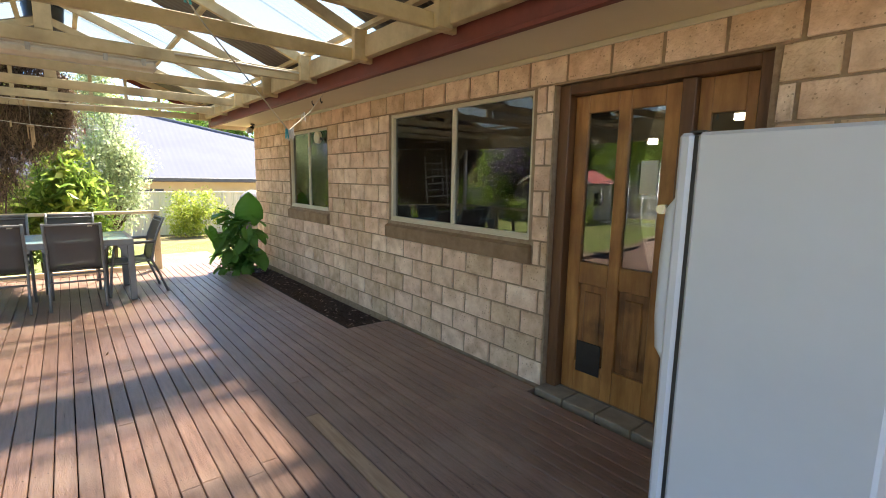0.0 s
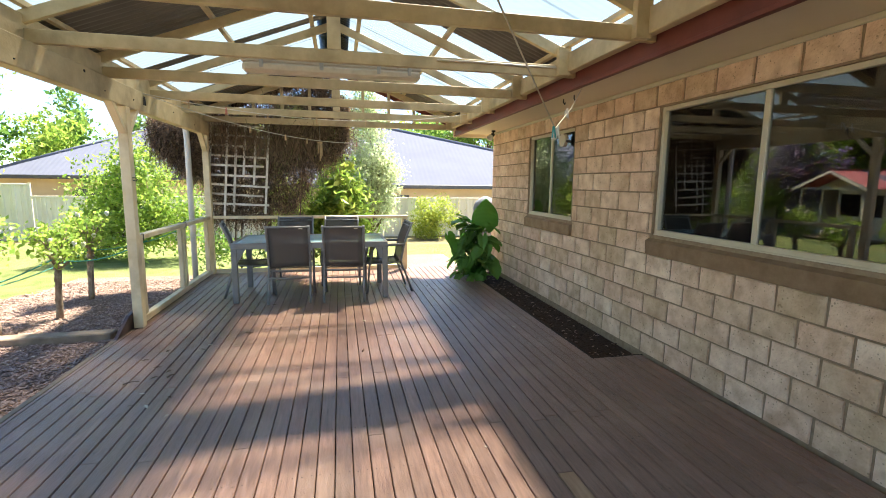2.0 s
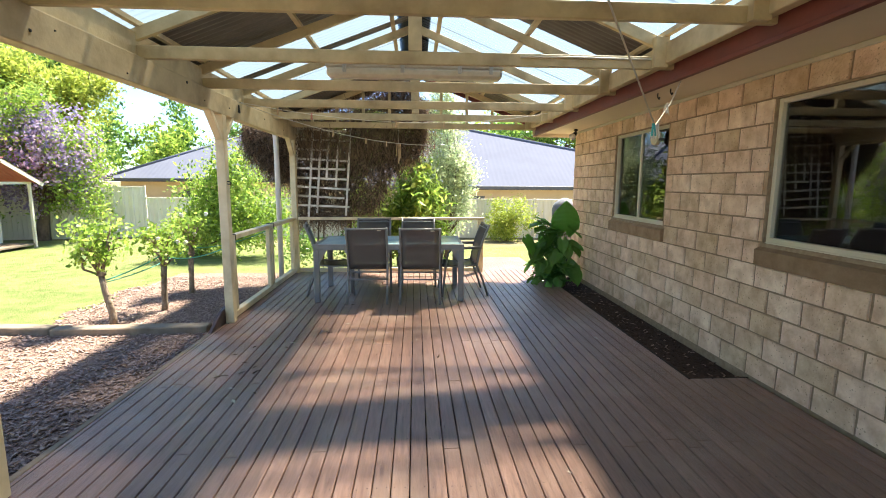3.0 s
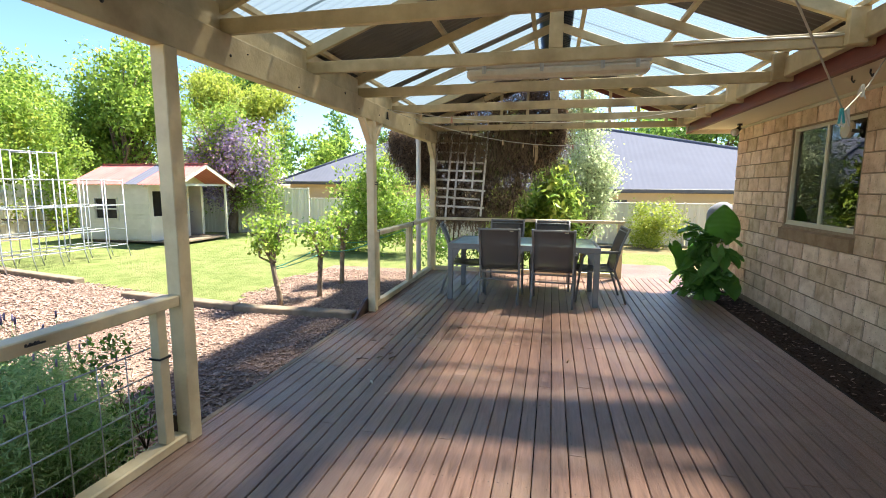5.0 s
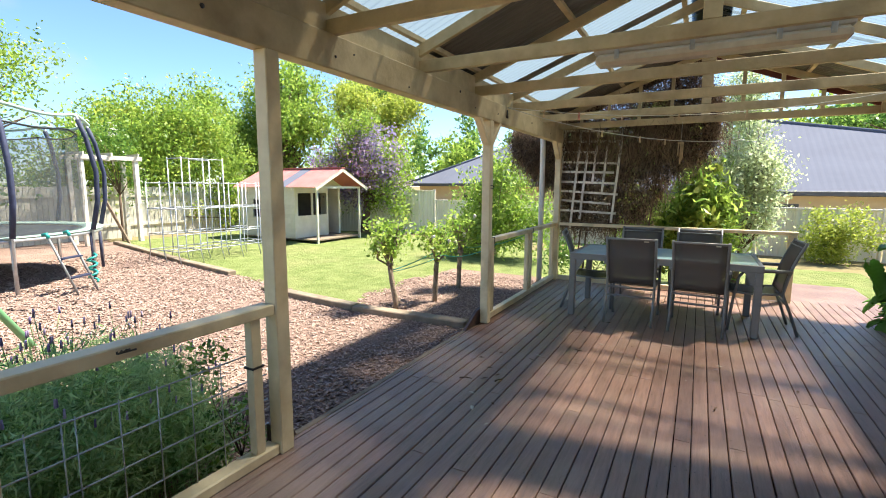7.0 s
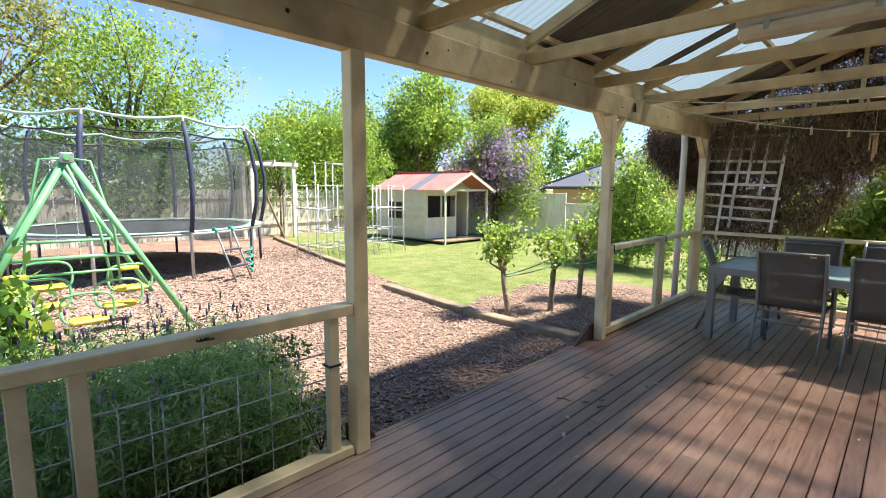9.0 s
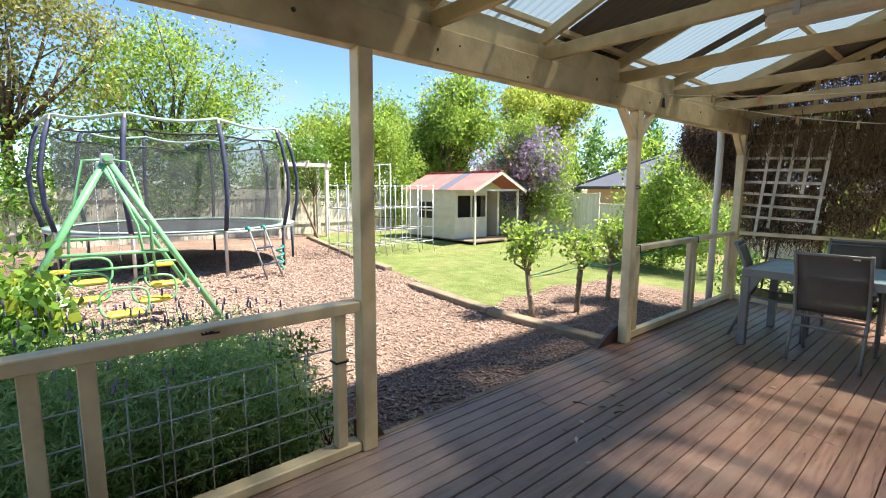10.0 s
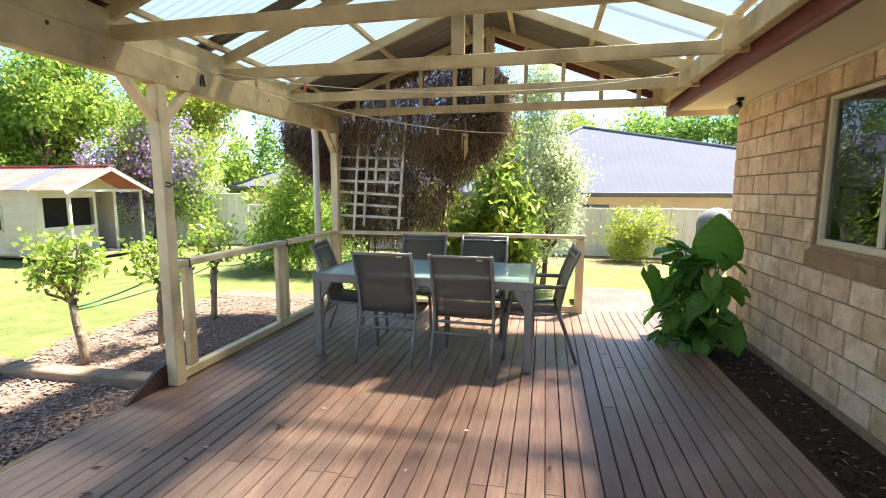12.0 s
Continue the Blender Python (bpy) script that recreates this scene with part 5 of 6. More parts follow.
part("side_wall", wall_with_holes(0, 0.03, -L, 0, 0.12, H, [(-1.85, -1.05, 0.727, 1.294)]), M_CUBBY, cub).matrix_basis = Matrix.Rotation(radians(-90), 4, "Z") @ Matrix.Diagonal((-1, 1, 1, 1))
part("back_wall", box(B(), -L, 0.03, 0.12, -L + 0.03, W, H), M_CUBBY, cub)
part("far_wall", box(B(), -L, W - 0.03, 0.12, 0, W, H), M_CUBBY, cub)
part("cubby_floor", box(B(), -L, 0.0, 0.08, 0.85, W, 0.12), M_SLEEPER, cub)
part("front_wall", box(box(box(box(B(), -0.03, 0.03, 0.12, 0.0, 1.45, 0.80), -0.03, 0.03, 1.50, 0.0, 1.45, H), -0.03, 0.03, 0.80, 0.0, 0.12, 1.5), -0.03, 1.38, 0.80, 0.0, 1.45, 1.5), M_CUBBY, cub)
part("front_mullion", box(B(), -0.035, 0.70, 0.80, 0.008, 0.76, 1.5), M_CUBBY, cub)
part("door_jamb", box(B(), -0.03, W - 0.09, 0.12, 0.0, W - 0.031, H), M_CUBBY, cub)
# added panels behind the openings, coloured as the shade within
part("dark_inside", box(B(), -0.9, 0.05, 0.13, -0.85, W - 0.05, H), M_OPENING_SHADE, cub, "near-black panel standing in for the cubby's shaded interior")
part("window_dark", box(B(), -1.85, 0.035, 0.727, -1.05, 0.05, 1.294), M_OPENING_SHADE, cub, "near-black panel standing in for shade behind the side window")
for a in ((-1.87, 0.71, -1.82, 1.31), (-1.08, 0.71, -1.03, 1.31), (-1.87, 0.69, -1.03, 0.735), (-1.87, 1.285, -1.03, 1.33), (-1.475, 0.72, -1.425, 1.3), (-1.86, 0.98, -1.04, 1.025)):
    part("window_bar", box(B(), a[0], -0.045, a[1], a[2], -0.015, a[3]), M_CUBBY, cub)
for x, y in ((0.82, 0.03), (0.82, W - 0.07), (0.82, 0.62)):
    part("porch_post", box(B(), x, y, 0.0 if y < 0.6 or y > 1 else 0.12, x + 0.055, y + 0.055, H - 0.02 if y != 0.62 else H + 0.25), M_CUBBY, cub) if y != 0.62 else None
OV = 0.17
mid = W / 2
for s, y0 in ((0, -OV), (1, W + OV)):
    ze = H - OV * (RH - H) / mid
    verts, faces = [], []
    nn = 110
    for j in range(nn + 1):
        x = -L - 0.15 + (L + 1.2) * j / nn
        dz = 0.012 * math.sin(j * 6.28319 / 4)
        verts += [(x, y0, ze + 0.05 + dz), (x, mid, RH + 0.05 + dz)]
    for j in range(nn):
        if s == 0 and 58 <= j < 72:
            continue
        faces.append((2 * j, 2 * j + 1, 2 * j + 3, 2 * j + 2))
    raw("roof_sheet", verts, faces, M_REDROOF, cub, "faded red corrugated roof sheet", smooth=True)
    if s == 0:
        raw("roof_patch", [(v[0], v[1], v[2] + 0.004) for v in verts[116:146]], [(2 * j, 2 * j + 1, 2 * j + 3, 2 * j + 2) for j in range(14)], M_GREYROOF, cub, "clear grey roof sheet", smooth=True)
    part("barge_board", bar(B(), (1.03, y0, ze + 0.0), (1.03, mid, RH + 0.0), 0.025, 0.10), M_CUBBY, cub)
    part("roof_rafter", bar(B(), (0.0, y0, ze), (0.0, mid, RH), 0.05, 0.06), M_CUBBY, cub)
part("porch_beam", box(B(), 0.80, 0.0, H - 0.07, 0.87, W, H - 0.005), M_CUBBY, cub)
part("ridge_capping", bar(B(), (-L - 0.15, mid, RH + 0.07), (1.05, mid, RH + 0.07), 0.14, 0.02), M_REDROOF, cub)
bm = B()
v = [bm.verts.new(p) for p in ((-0.03, 0, H), (-0.03, W, H), (-0.03, mid, RH), (0, 0, H), (0, W, H), (0, mid, RH))]
bm.faces.new(v[:3]), bm.faces.new(v[5:2:-1])
for i in range(3):
    bm.faces.new((v[i], v[3 + i], v[3 + (i + 1) % 3], v[(i + 1) % 3]))
part("gable_lining", bm, M_CUBBY, cub)

# ---- climbing frame ----
gz = ground_height(-10.4, 9) - 0.01
cf = thing("jungle_gym", "galvanised steel pipe climbing frame of open cubes", "climbing frame", (-10.95, 7.40, gz))
C, CH = 0.52, 0.56


cols = {(i, j) for i in range(2) for j in range(5) if not (j == 2 and i == 1)}
node = {}
for i, j in cols:
    top = 4 if j in (1, 2) and i == 0 else 3
    for a in (0, 1):
        for b in (0, 1):
            node[i + a, j + b] = max(node.get((i + a, j + b), 0), top)
for (i, j), top in node.items():
    part("upright", tube(B(), [(i * C + (0.09 if i else -0.09), j * C, 0.0), (i * C, j * C, 0.28), (i * C, j * C, 0.13 + top * CH)], 0.013, 6), M_STEEL, cf)
for lev in range(0, 5):
    z = 0.30 + lev * CH if lev < 1 else 0.10 + lev * CH
    for (i, j), top in node.items():
        if lev > top:
            continue
        for di, dj in ((1, 0), (0, 1)):
            if node.get((i + di, j + dj), -1) >= lev and not (lev > 0 and (i * 3 + j * 5 + lev * 7 + di) % 11 == 0):
                part("rung", tube(B(), [(i * C, j * C, z), ((i + di) * C, (j + dj) * C, z)], 0.011, 6), M_STEEL, cf)

# ---- trampoline ----
tz = ground_height(-11.4, 4.4)
tr = thing("trampoline", "round trampoline with navy-sleeved poles and black safety net", "trampoline", (-11.6, 4.18, tz))
R, MZ, TZ = 2.34, 0.86, 2.95
ring = lambda rad, z, n=48, wob=0: [(rad * math.cos(6.28319 * i / n), rad * math.sin(6.28319 * i / n), z + wob * math.sin(i * 6.28319 / n * 8)) for i in range(n + 1)]
bm = B()
tube(bm, ring(R, MZ), 0.03, 8, cap=False)
part("frame_ring", bm, M_STEEL, tr)
verts = [(0, 0, MZ - 0.03)] + ring(R - 0.28, MZ)[:-1]
raw("mat", verts, [(0, 1 + i, 1 + (i + 1) % 48) for i in range(48)], M_TRAMPMAT, tr, "black jumping mat")
verts = ring(R - 0.30, MZ + 0.02)[:-1] + ring(R + 0.03, MZ + 0.035)[:-1]
o = raw("pad", verts, [(i, (i + 1) % 48, 48 + (i + 1) % 48, 48 + i) for i in range(48)], M_TRAMPPAD, tr, "faded green spring pad", smooth=True)
o.modifiers.new("thick", "SOLIDIFY").thickness = 0.02
NP = 10
for i in range(NP):
    a = 6.28319 * i / NP + 0.108
    c, s = math.cos(a), math.sin(a)
    q = lambda rad, z: (rad * c, rad * s, z)
    pl = part("pole", tube(B(), [q(R + 0.04, 0.0), q(R + 0.05, MZ), q(R + 0.17, MZ + 0.55), q(R + 0.19, 1.95), q(R + 0.08, 2.55), q(R - 0.05, TZ)], 0.022, 8), M_STEEL, tr)
    part("foam_sleeve", tube(B(), [q(R + 0.06, MZ + 0.05), q(R + 0.17, MZ + 0.55), q(R + 0.19, 1.95), q(R + 0.08, 2.55), q(R - 0.02, TZ - 0.1)], 0.042, 8), M_NAVY, pl, "navy foam sleeve")
    part("leg", tube(B(), [q(R + 0.02, MZ), q(R + 0.03, 0.0)], 0.03, 8), M_NAVY if i % 3 else M_STEEL, tr)
bm = B()
top_ring = []
for i in range(64):
    a = 6.28319 * i / 64
    k = ((a - 0.108) * NP / 6.28319) % 1
    top_ring.append((math.cos(a) * (R - 0.06), math.sin(a) * (R - 0.06), TZ - 0.10 * math.sin(k * 3.14159)))
tube(bm, top_ring + top_ring[:1], 0.03, 6, cap=False)
part("top_sleeve", bm, M_TRAMPPAD, tr, "pale green foam top rail")
verts, faces = [], []
for i in range(64):
    a = 6.28319 * i / 64
    k = ((a - 0.108) * NP / 6.28319) % 1
    for u in range(5):
        z = MZ + 0.03 + (TZ - 0.28 - 0.06 * math.sin(k * 3.14159) - MZ) * u / 4
        rad = R - 0.24 + 0.02 * math.sin(u * 1.3 + i)
        verts.append((rad * math.cos(a), rad * math.sin(a), z))
for i in range(64):
    for u in range(4):
        a, b = i * 5 + u, ((i + 1) % 64) * 5 + u
        faces.append((a, b, b + 1, a + 1))
raw("safety_net", verts, faces, M_NET, tr, "fine black safety netting", smooth=True)
bm = B()
tube(bm, [(verts[i * 5 + 4][0], verts[i * 5 + 4][1], verts[i * 5 + 4][2]) for i in range(64)] + [verts[4]], 0.018, 5, cap=False)
part("net_hem", bm, M_BLACK, tr)
lad = thing("trampoline_ladder", "blue steel ladder hooked on the trampoline", "ladder", (-8.72, 5.05, tz), turn=28)
for s in (-0.2, 0.2):
    part("rail", tube(B(), [(0.12, s, 0.0), (-0.28, s, 0.92)], 0.018, 6), M_CHAIRTUBE, lad)
    part("hook", tube(B(), [(-0.27, s, 0.90), (-0.30, s, 0.97), (-0.36, s, 0.95)], 0.026, 6), M_TEAL, lad, "teal plastic hook")
for z in (0.28, 0.58):
    part("tread", box(B(), 0.07 - z * 0.40, -0.2, z - 0.012, 0.15 - z * 0.40, 0.2, z + 0.012), M_NAVY, lad)
bm = B()
pts = [(0.06 * math.cos(i * 0.9) - 0.05, 0.34 + 0.07 * math.sin(i * 0.9), 0.12 + 0.02 * i) for i in range(24)]
tube(bm, pts, 0.02, 6)
part("teal_strap", bm, M_TEAL, lad, "teal hanging strap")

# ---- swing set ----
sw = thing("swing_set", "green tubular swing set with yellow plastic seats", "swing set", (-6.55, 2.46, ground_height(-6.5, 2.5)))
AP = 2.02
u = Vector((-0.97, 0.05, 0)).normalized()
w = Vector((-u.y, u.x, 0))
LB = 2.0


def sp(a, b, z):
    return Vector((0, 0, z)) + u * a + w * b


for a in (0.0, LB):
    for b in (-1.08, 1.08):
        part("leg", tube(B(), [sp(a - (0.22 if a == 0 else -0.22), b, 0.0), sp(a, 0.0, AP)], 0.036, 8), M_GREEN, sw)
    part("brace", tube(B(), [sp(a, -0.55, 0.93), sp(a, 0.55, 0.93)], 0.022, 8), M_GREEN, sw)
part("top_bar", tube(B(), [sp(-0.08, 0, AP), sp(LB + 0.08, 0, AP)], 0.036, 8), M_GREEN, sw)
for a in (0.0, LB):
    part("joint", box(B(), *(sp(a, 0, AP - 0.06) - Vector((0.05, 0.06, 0))), *(sp(a, 0, AP + 0.05) + Vector((0.05, 0.06, 0))), 0.01), M_STEEL, sw)
gl = part("glider", tube(tube(B(), [sp(0.25, -0.42, 0.55), sp(0.25, -0.40, 1.2), sp(0.25, -0.22, AP - 0.02), sp(0.25, 0, AP)], 0.017, 6), [sp(0.25, 0, AP), sp(0.25, 0.22, AP - 0.02), sp(0.25, 0.40, 1.2), sp(0.25, 0.46, 0.55)], 0.017, 6), M_GREEN, sw)
part("glider_bar", tube(tube(B(), [sp(0.25, -0.55, 0.72), sp(0.25, 0.55, 0.72)], 0.017, 6), [sp(0.75, -0.4, 0.45), sp(0.75, -0.3, 1.2), sp(0.6, 0, AP)], 0.017, 6), M_GREEN, sw)
for b in (-0.52, 0.52):
    part("grip", box(B(), *(sp(0.25, b, 0.70) - Vector((0.035, 0.10, 0))), *(sp(0.25, b, 0.75) + Vector((0.035, 0.10, 0))), 0.015), M_YELLOW, sw, "yellow plastic grip")
for a, b, z in ((0.1, -0.38, 0.30), (0.1, 0.30, 0.38), (0.62, 0.25, 0.50), (0.45, -0.55, 0.42), (-0.25, -0.05, 0.24)):
    seat = part("seat", box(B(), *(sp(a, b, z) - Vector((0.11, 0.17, 0))), *(sp(a, b, z + 0.045) + Vector((0.11, 0.17, 0))), 0.02), M_YELLOW, sw, "yellow moulded seat")
    part("seat_hoop", tube(B(), [sp(a, b + 0.235 * math.copysign(abs(math.cos(q * math.pi / 12)) ** 0.6, math.cos(q * math.pi / 12)), z + 0.15 + 0.17 * math.copysign(abs(math.sin(q * math.pi / 12)) ** 0.6, math.sin(q * math.pi / 12))) for q in range(25)], 0.014, 6), M_GREEN, sw)
for a, b in ((0.9, -0.1), (1.3, 0.1)):
    bm = B()
    for k in range(26):
        z = AP - k * 0.05
        tube(bm, [sp(a, b, z), sp(a + 0.008 * (k % 2), b + 0.008 * ((k + 1) % 2), z - 0.045)], 0.005, 4)
    part("chain", bm, M_STEEL, sw, "rusty steel chain")

# ---- arbour ----
ab = thing("garden_arbour", "weathered white timber arbour over the path", "arbour", (-15.0, 7.98, GZ))
for y in (0.0, 1.42):
    for x in (0.0, -0.7):
        part("post", box(B(), x - 0.06, y - 0.06, 0, x + 0.06, y + 0.06, 2.4, 0.008), M_TRELLIS, ab)
for x in (0.07, -0.77):
    part("beam", box(B(), x - 0.025, -0.15, 2.40, x + 0.025, 1.57, 2.52, 0.006), M_TRELLIS, ab)
for y in (0.0, 0.7, 1.42):
    part("crosspiece", box(B(), -0.9, y - 0.02, 2.52, 0.2, y + 0.02, 2.60), M_TRELLIS, ab)
tagged(part("plank", bar(B(), (-14.4, 8.75, GZ + 0.02), (-14.75, 8.35, 1.15), 0.12, 0.03, up=(0, 1, 0)), M_SLEEPER), "loose pale board leaning at the arbour", "board")


# ---- fences ----
def steel_fence(a, b, h, label, panel=2.35):
    t = thing("steel_fence", label, "fence", (*a, 0), "boundary fences", turn=math.degrees(math.atan2(b[1] - a[1], b[0] - a[0])))
    full = (Vector(b) - Vector(a)).length
    n = max(1, round(full / panel))
    l = full / n
    z = GZ - 0.05
    prof = [(0, 0), (0.06, 0.0), (0.075, 0.022), (0.135, 0.022), (0.15, 0.0), (0.19, 0.0), (0.2, -0.012), (0.21, 0.0)]
    for i in range(n):
        o, verts, k = i * l, [], 0.0
        while k < l - 0.03:
            for u0, v0 in prof:
                if k + u0 < l - 0.02:
                    verts += [(o + k + u0, v0, z + 0.05), (o + k + u0, v0, z + h - 0.04)]
            k += 0.25
        raw("infill_sheet", verts, [(2 * j, 2 * j + 2, 2 * j + 3, 2 * j + 1) for j in range(len(verts) // 2 - 1)], M_FENCE, t)
        part("top_rail", box(B(), o + 0.026, -0.03, z + h - 0.05, o + l - 0.026, 0.035, z + h, 0.006), M_FENCE, t)
        part("bottom_rail", box(B(), o + 0.026, -0.03, z, o + l - 0.026, 0.035, z + 0.06), M_FENCE, t)
        part("post", box(B(), o - 0.025, -0.032, z, o + 0.025, 0.037, z + h + 0.02, 0.004), M_FENCE, t)


steel_fence((8.5, 15.6), (-8.6, 16.2), 1.28, "cream ribbed steel fence behind the lawn")
steel_fence((-8.6, 16.2), (-17.0, 14.2), 1.62, "cream ribbed steel fence behind the cubby")
t = thing("paling_fence", "pale cream weathered paling fence behind the trampoline", "fence")
for i in range(150):
    y = -6 + i * 0.135
    if y < 14.2:
        part("paling", box(B(), -16.6, y, GZ - 0.02, -16.575, y + 0.125, 1.42 + 0.02 * math.sin(i * 3.3)), M_PALING, t)
for z in (0.15, 1.1):
    part("rail", box(B(), -16.574, -6, z, -16.53, 14.2, z + 0.08), M_PALING, t)


# ---- neighbouring houses ----
def hip_house(x0, x1, y0, apex, eave, label, wins, back=14):
    t = thing("neighbour_house", label, "house", (0, 0, 0), "neighbouring houses")
    base = -1.2
    part("wall", box(B(), x0 + 0.5, y0 + 0.5, base, x1 - 0.5, y0 + back, eave), M_RENDER, t)
    ax, ay, az = apex
    nn = int((x1 - x0) / 0.10)

    verts, faces = [], []
    for j in range(nn + 1):
        x = x0 + (x1 - x0) * j / nn
        f = (x - x0) / (ax - x0) if x < ax else (x1 - x) / (x1 - ax)
        dz = 0.005 if j % 2 else 0
        verts += [(x, y0, eave + 0.06 + dz), (x, y0 + (ay - y0) * f, eave + 0.06 + (az - eave) * f + dz)]
    for j in range(nn):
        faces.append((2 * j, 2 * j + 2, 2 * j + 3, 2 * j + 1))
    raw("roof_front", verts, faces, M_GREYROOF, t, "blue-grey ribbed steel roof slope")
    raw("roof_rear", [(x0, y0, eave + 0.06), (ax, ay, az + 0.07), (ax + 0.01, y0 + back, az + 0.07), (x0, y0 + back, eave), (x1, y0, eave + 0.06), (x1, y0 + back, eave)], [(0, 3, 2, 1), (1, 2, 5, 4)], M_GREYROOF, t)
    part("hip_cap", tube(B(), [(x0, y0, eave + 0.08), (ax, ay, az + 0.08)], 0.07, 6), M_GREYROOF, t)
    part("hip_cap", tube(B(), [(x1, y0, eave + 0.08), (ax, ay, az + 0.08)], 0.07, 6), M_GREYROOF, t)
    part("gutter", box(B(), x0 - 0.05, y0 - 0.12, eave - 0.06, x1 + 0.05, y0, eave + 0.10, 0.02), M_GUTTER, t, "dark grey gutter")
    part("soffit", box(B(), x0, y0, eave - 0.03, x1, y0 + 0.52, eave), M_RENDER, t)
    for wx, wz0, wz1, ww in wins:
        w = part("window", box(B(), wx, y0 + 0.46, wz0, wx + ww, y0 + 0.499, wz1), M_GUTTER, t)
        for k in range(2):
            part("pane", box(B(), wx + 0.05 + k * ww / 2, y0 + 0.45, wz0 + 0.05, wx + ww / 2 - 0.03 + k * ww / 2, y0 + 0.459, wz1 - 0.05), M_DARKWIN, w)


hip_house(-3.0, 15.0, 20.0, (2.0, 25.0, 4.15), 1.30, "beige rendered house with blue-grey steel hip roof", [(1.55, 0.2, 0.97, 1.16), (6.0, 0.2, 0.85, 1.2)])
hip_house(-14.2, -5.0, 23.0, (-9.2, 27.0, 3.9), 1.55, "beige house with pale blue-grey roof beyond the fence", [(-11.0, 0.4, 1.1, 1.2)], 10)

# ---- covered barbecue ----
bq = thing("covered_barbecue", "barbecue under a faded grey cover beside the wall corner", "barbecue", (3.05, 11.0, -0.2))
bm = B()
bmesh.ops.create_uvsphere(bm, u_segments=20, v_segments=12, radius=1.0, matrix=Matrix.Translation((0, 0, 1.05)) @ Matrix.Diagonal((0.26, 0.30, 0.35, 1)))
for f in bm.faces:
    f.smooth = True
for v in bm.verts:
    if v.co.z < 1.05:
        v.co.z = 1.05 - (1.05 - v.co.z) * 2.4
    v.co += Vector((0.012 * math.sin(v.co.z * 14), 0.012 * math.sin(v.co.x * 20), 0))
part("cover", bm, M_COVER, bq, "faded grey fabric cover")
part("stand", box(B(), -0.2, -0.2, 0, 0.2, 0.2, 0.3, 0.02), M_BLACK, bq)

# ---- shrubs and trees ----
G = GZ
tree("glossy_shrub", "dark glossy green shrub behind the end rail", (-0.5, 10.3, G), [(-0.75, 10.1, 0.75, 0.55, 0.4, 0.65), (-0.25, 10.3, 1.05, 0.5, 0.45, 0.75), (0.15, 10.5, 0.6, 0.35, 0.35, 0.6)], 0.04, M_LEAF_A, 0.17, 340, 16, 0.11, 51, 5, bloom=(M_LEAF_C, 90, 12, 0.16), category="shrub", aspect=0.24)
tree("silver_tree", "slender grey-green small-leaved tree behind the deck", (0.5, 11.3, G), [(0.5, 11.3, 1.1, 0.55, 0.5, 1.0), (0.45, 11.3, 2.3, 0.48, 0.45, 1.0), (0.25, 11.4, 3.1, 0.32, 0.32, 0.5), (0.8, 11.4, 1.7, 0.3, 0.4, 0.7)], 0.05, M_LEAF_D, 0.055, 640, 30, 0.11, 52, 6)
tree("green_shrub", "bright green leafy shrub beyond the railing", (-4.6, 12.2, G), [(-4.9, 12.2, 0.8, 0.9, 0.7, 0.9), (-4.2, 12.0, 1.2, 0.7, 0.6, 1.0), (-3.6, 11.8, 0.7, 0.6, 0.6, 0.8), (-5.3, 12.4, 0.5, 0.5, 0.5, 0.6)], 0.05, M_LEAF_A, 0.085, 520, 26, 0.13, 53, 5, category="shrub")
tree("low_shrub", "low dark leafy shrub under the trellis", (-1.7, 9.7, G), [(-2.0, 9.6, 0.25, 0.45, 0.25, 0.45), (-1.3, 9.7, 0.3, 0.45, 0.3, 0.5)], 0.02, M_LEAF_B, 0.06, 130, 18, 0.09, 54, 4, bloom=(M_LEAF_C, 14, 9, 0.05), category="shrub")
tree("yellow_shrub", "sunlit yellow-green shrub before the steel fence", (2.6, 15.0, G), [(2.3, 15.0, 0.55, 0.45, 0.35, 0.4), (2.95, 15.0, 0.55, 0.45, 0.35, 0.42), (2.6, 15.0, 0.2, 0.4, 0.3, 0.35)], 0.02, M_LEAF_C, 0.075, 200, 22, 0.10, 55, 5, category="shrub")
tree("purple_bush", "large bush with mauve and purple flowers behind the cubby", (-11.0, 15.2, G), [(-11.8, 15.2, 2.3, 1.2, 0.8, 1.2), (-10.5, 15.2, 2.1, 1.3, 0.8, 1.4), (-11.3, 15.2, 3.2, 1.0, 0.7, 0.8), (-9.9, 15.2, 1.4, 0.8, 0.6, 1.1)], 0.16, M_LEAF_A, 0.10, 520, 26, 0.16, 56, 6, bloom=(M_PURPLE, 210, 22, 0.09), category="bush")
cloud("dry_blossom", clumps(77, [(0.0, 0.0, 2.4, 1.5, 1.0, 1.3)], 20, 300, 0.16), 0.085, M_MAUVE, bpy.data.objects["purple_bush"], 78, 0.7)
tree("leafy_tree", "tall bright green tree behind the cubby house", (-17.5, 17.5, -0.3), [(-17.5, 17.5, 3.6, 2.0, 1.8, 1.9), (-18.4, 17.5, 5.0, 1.5, 1.4, 1.4), (-16.3, 17.5, 4.6, 1.5, 1.4, 1.5), (-17.2, 17.5, 6.2, 1.1, 1.1, 0.9), (-19.6, 17.3, 3.2, 1.6, 1.2, 1.8)], 0.22, M_LEAF_A, 0.17, 900, 30, 0.24, 57, 7)
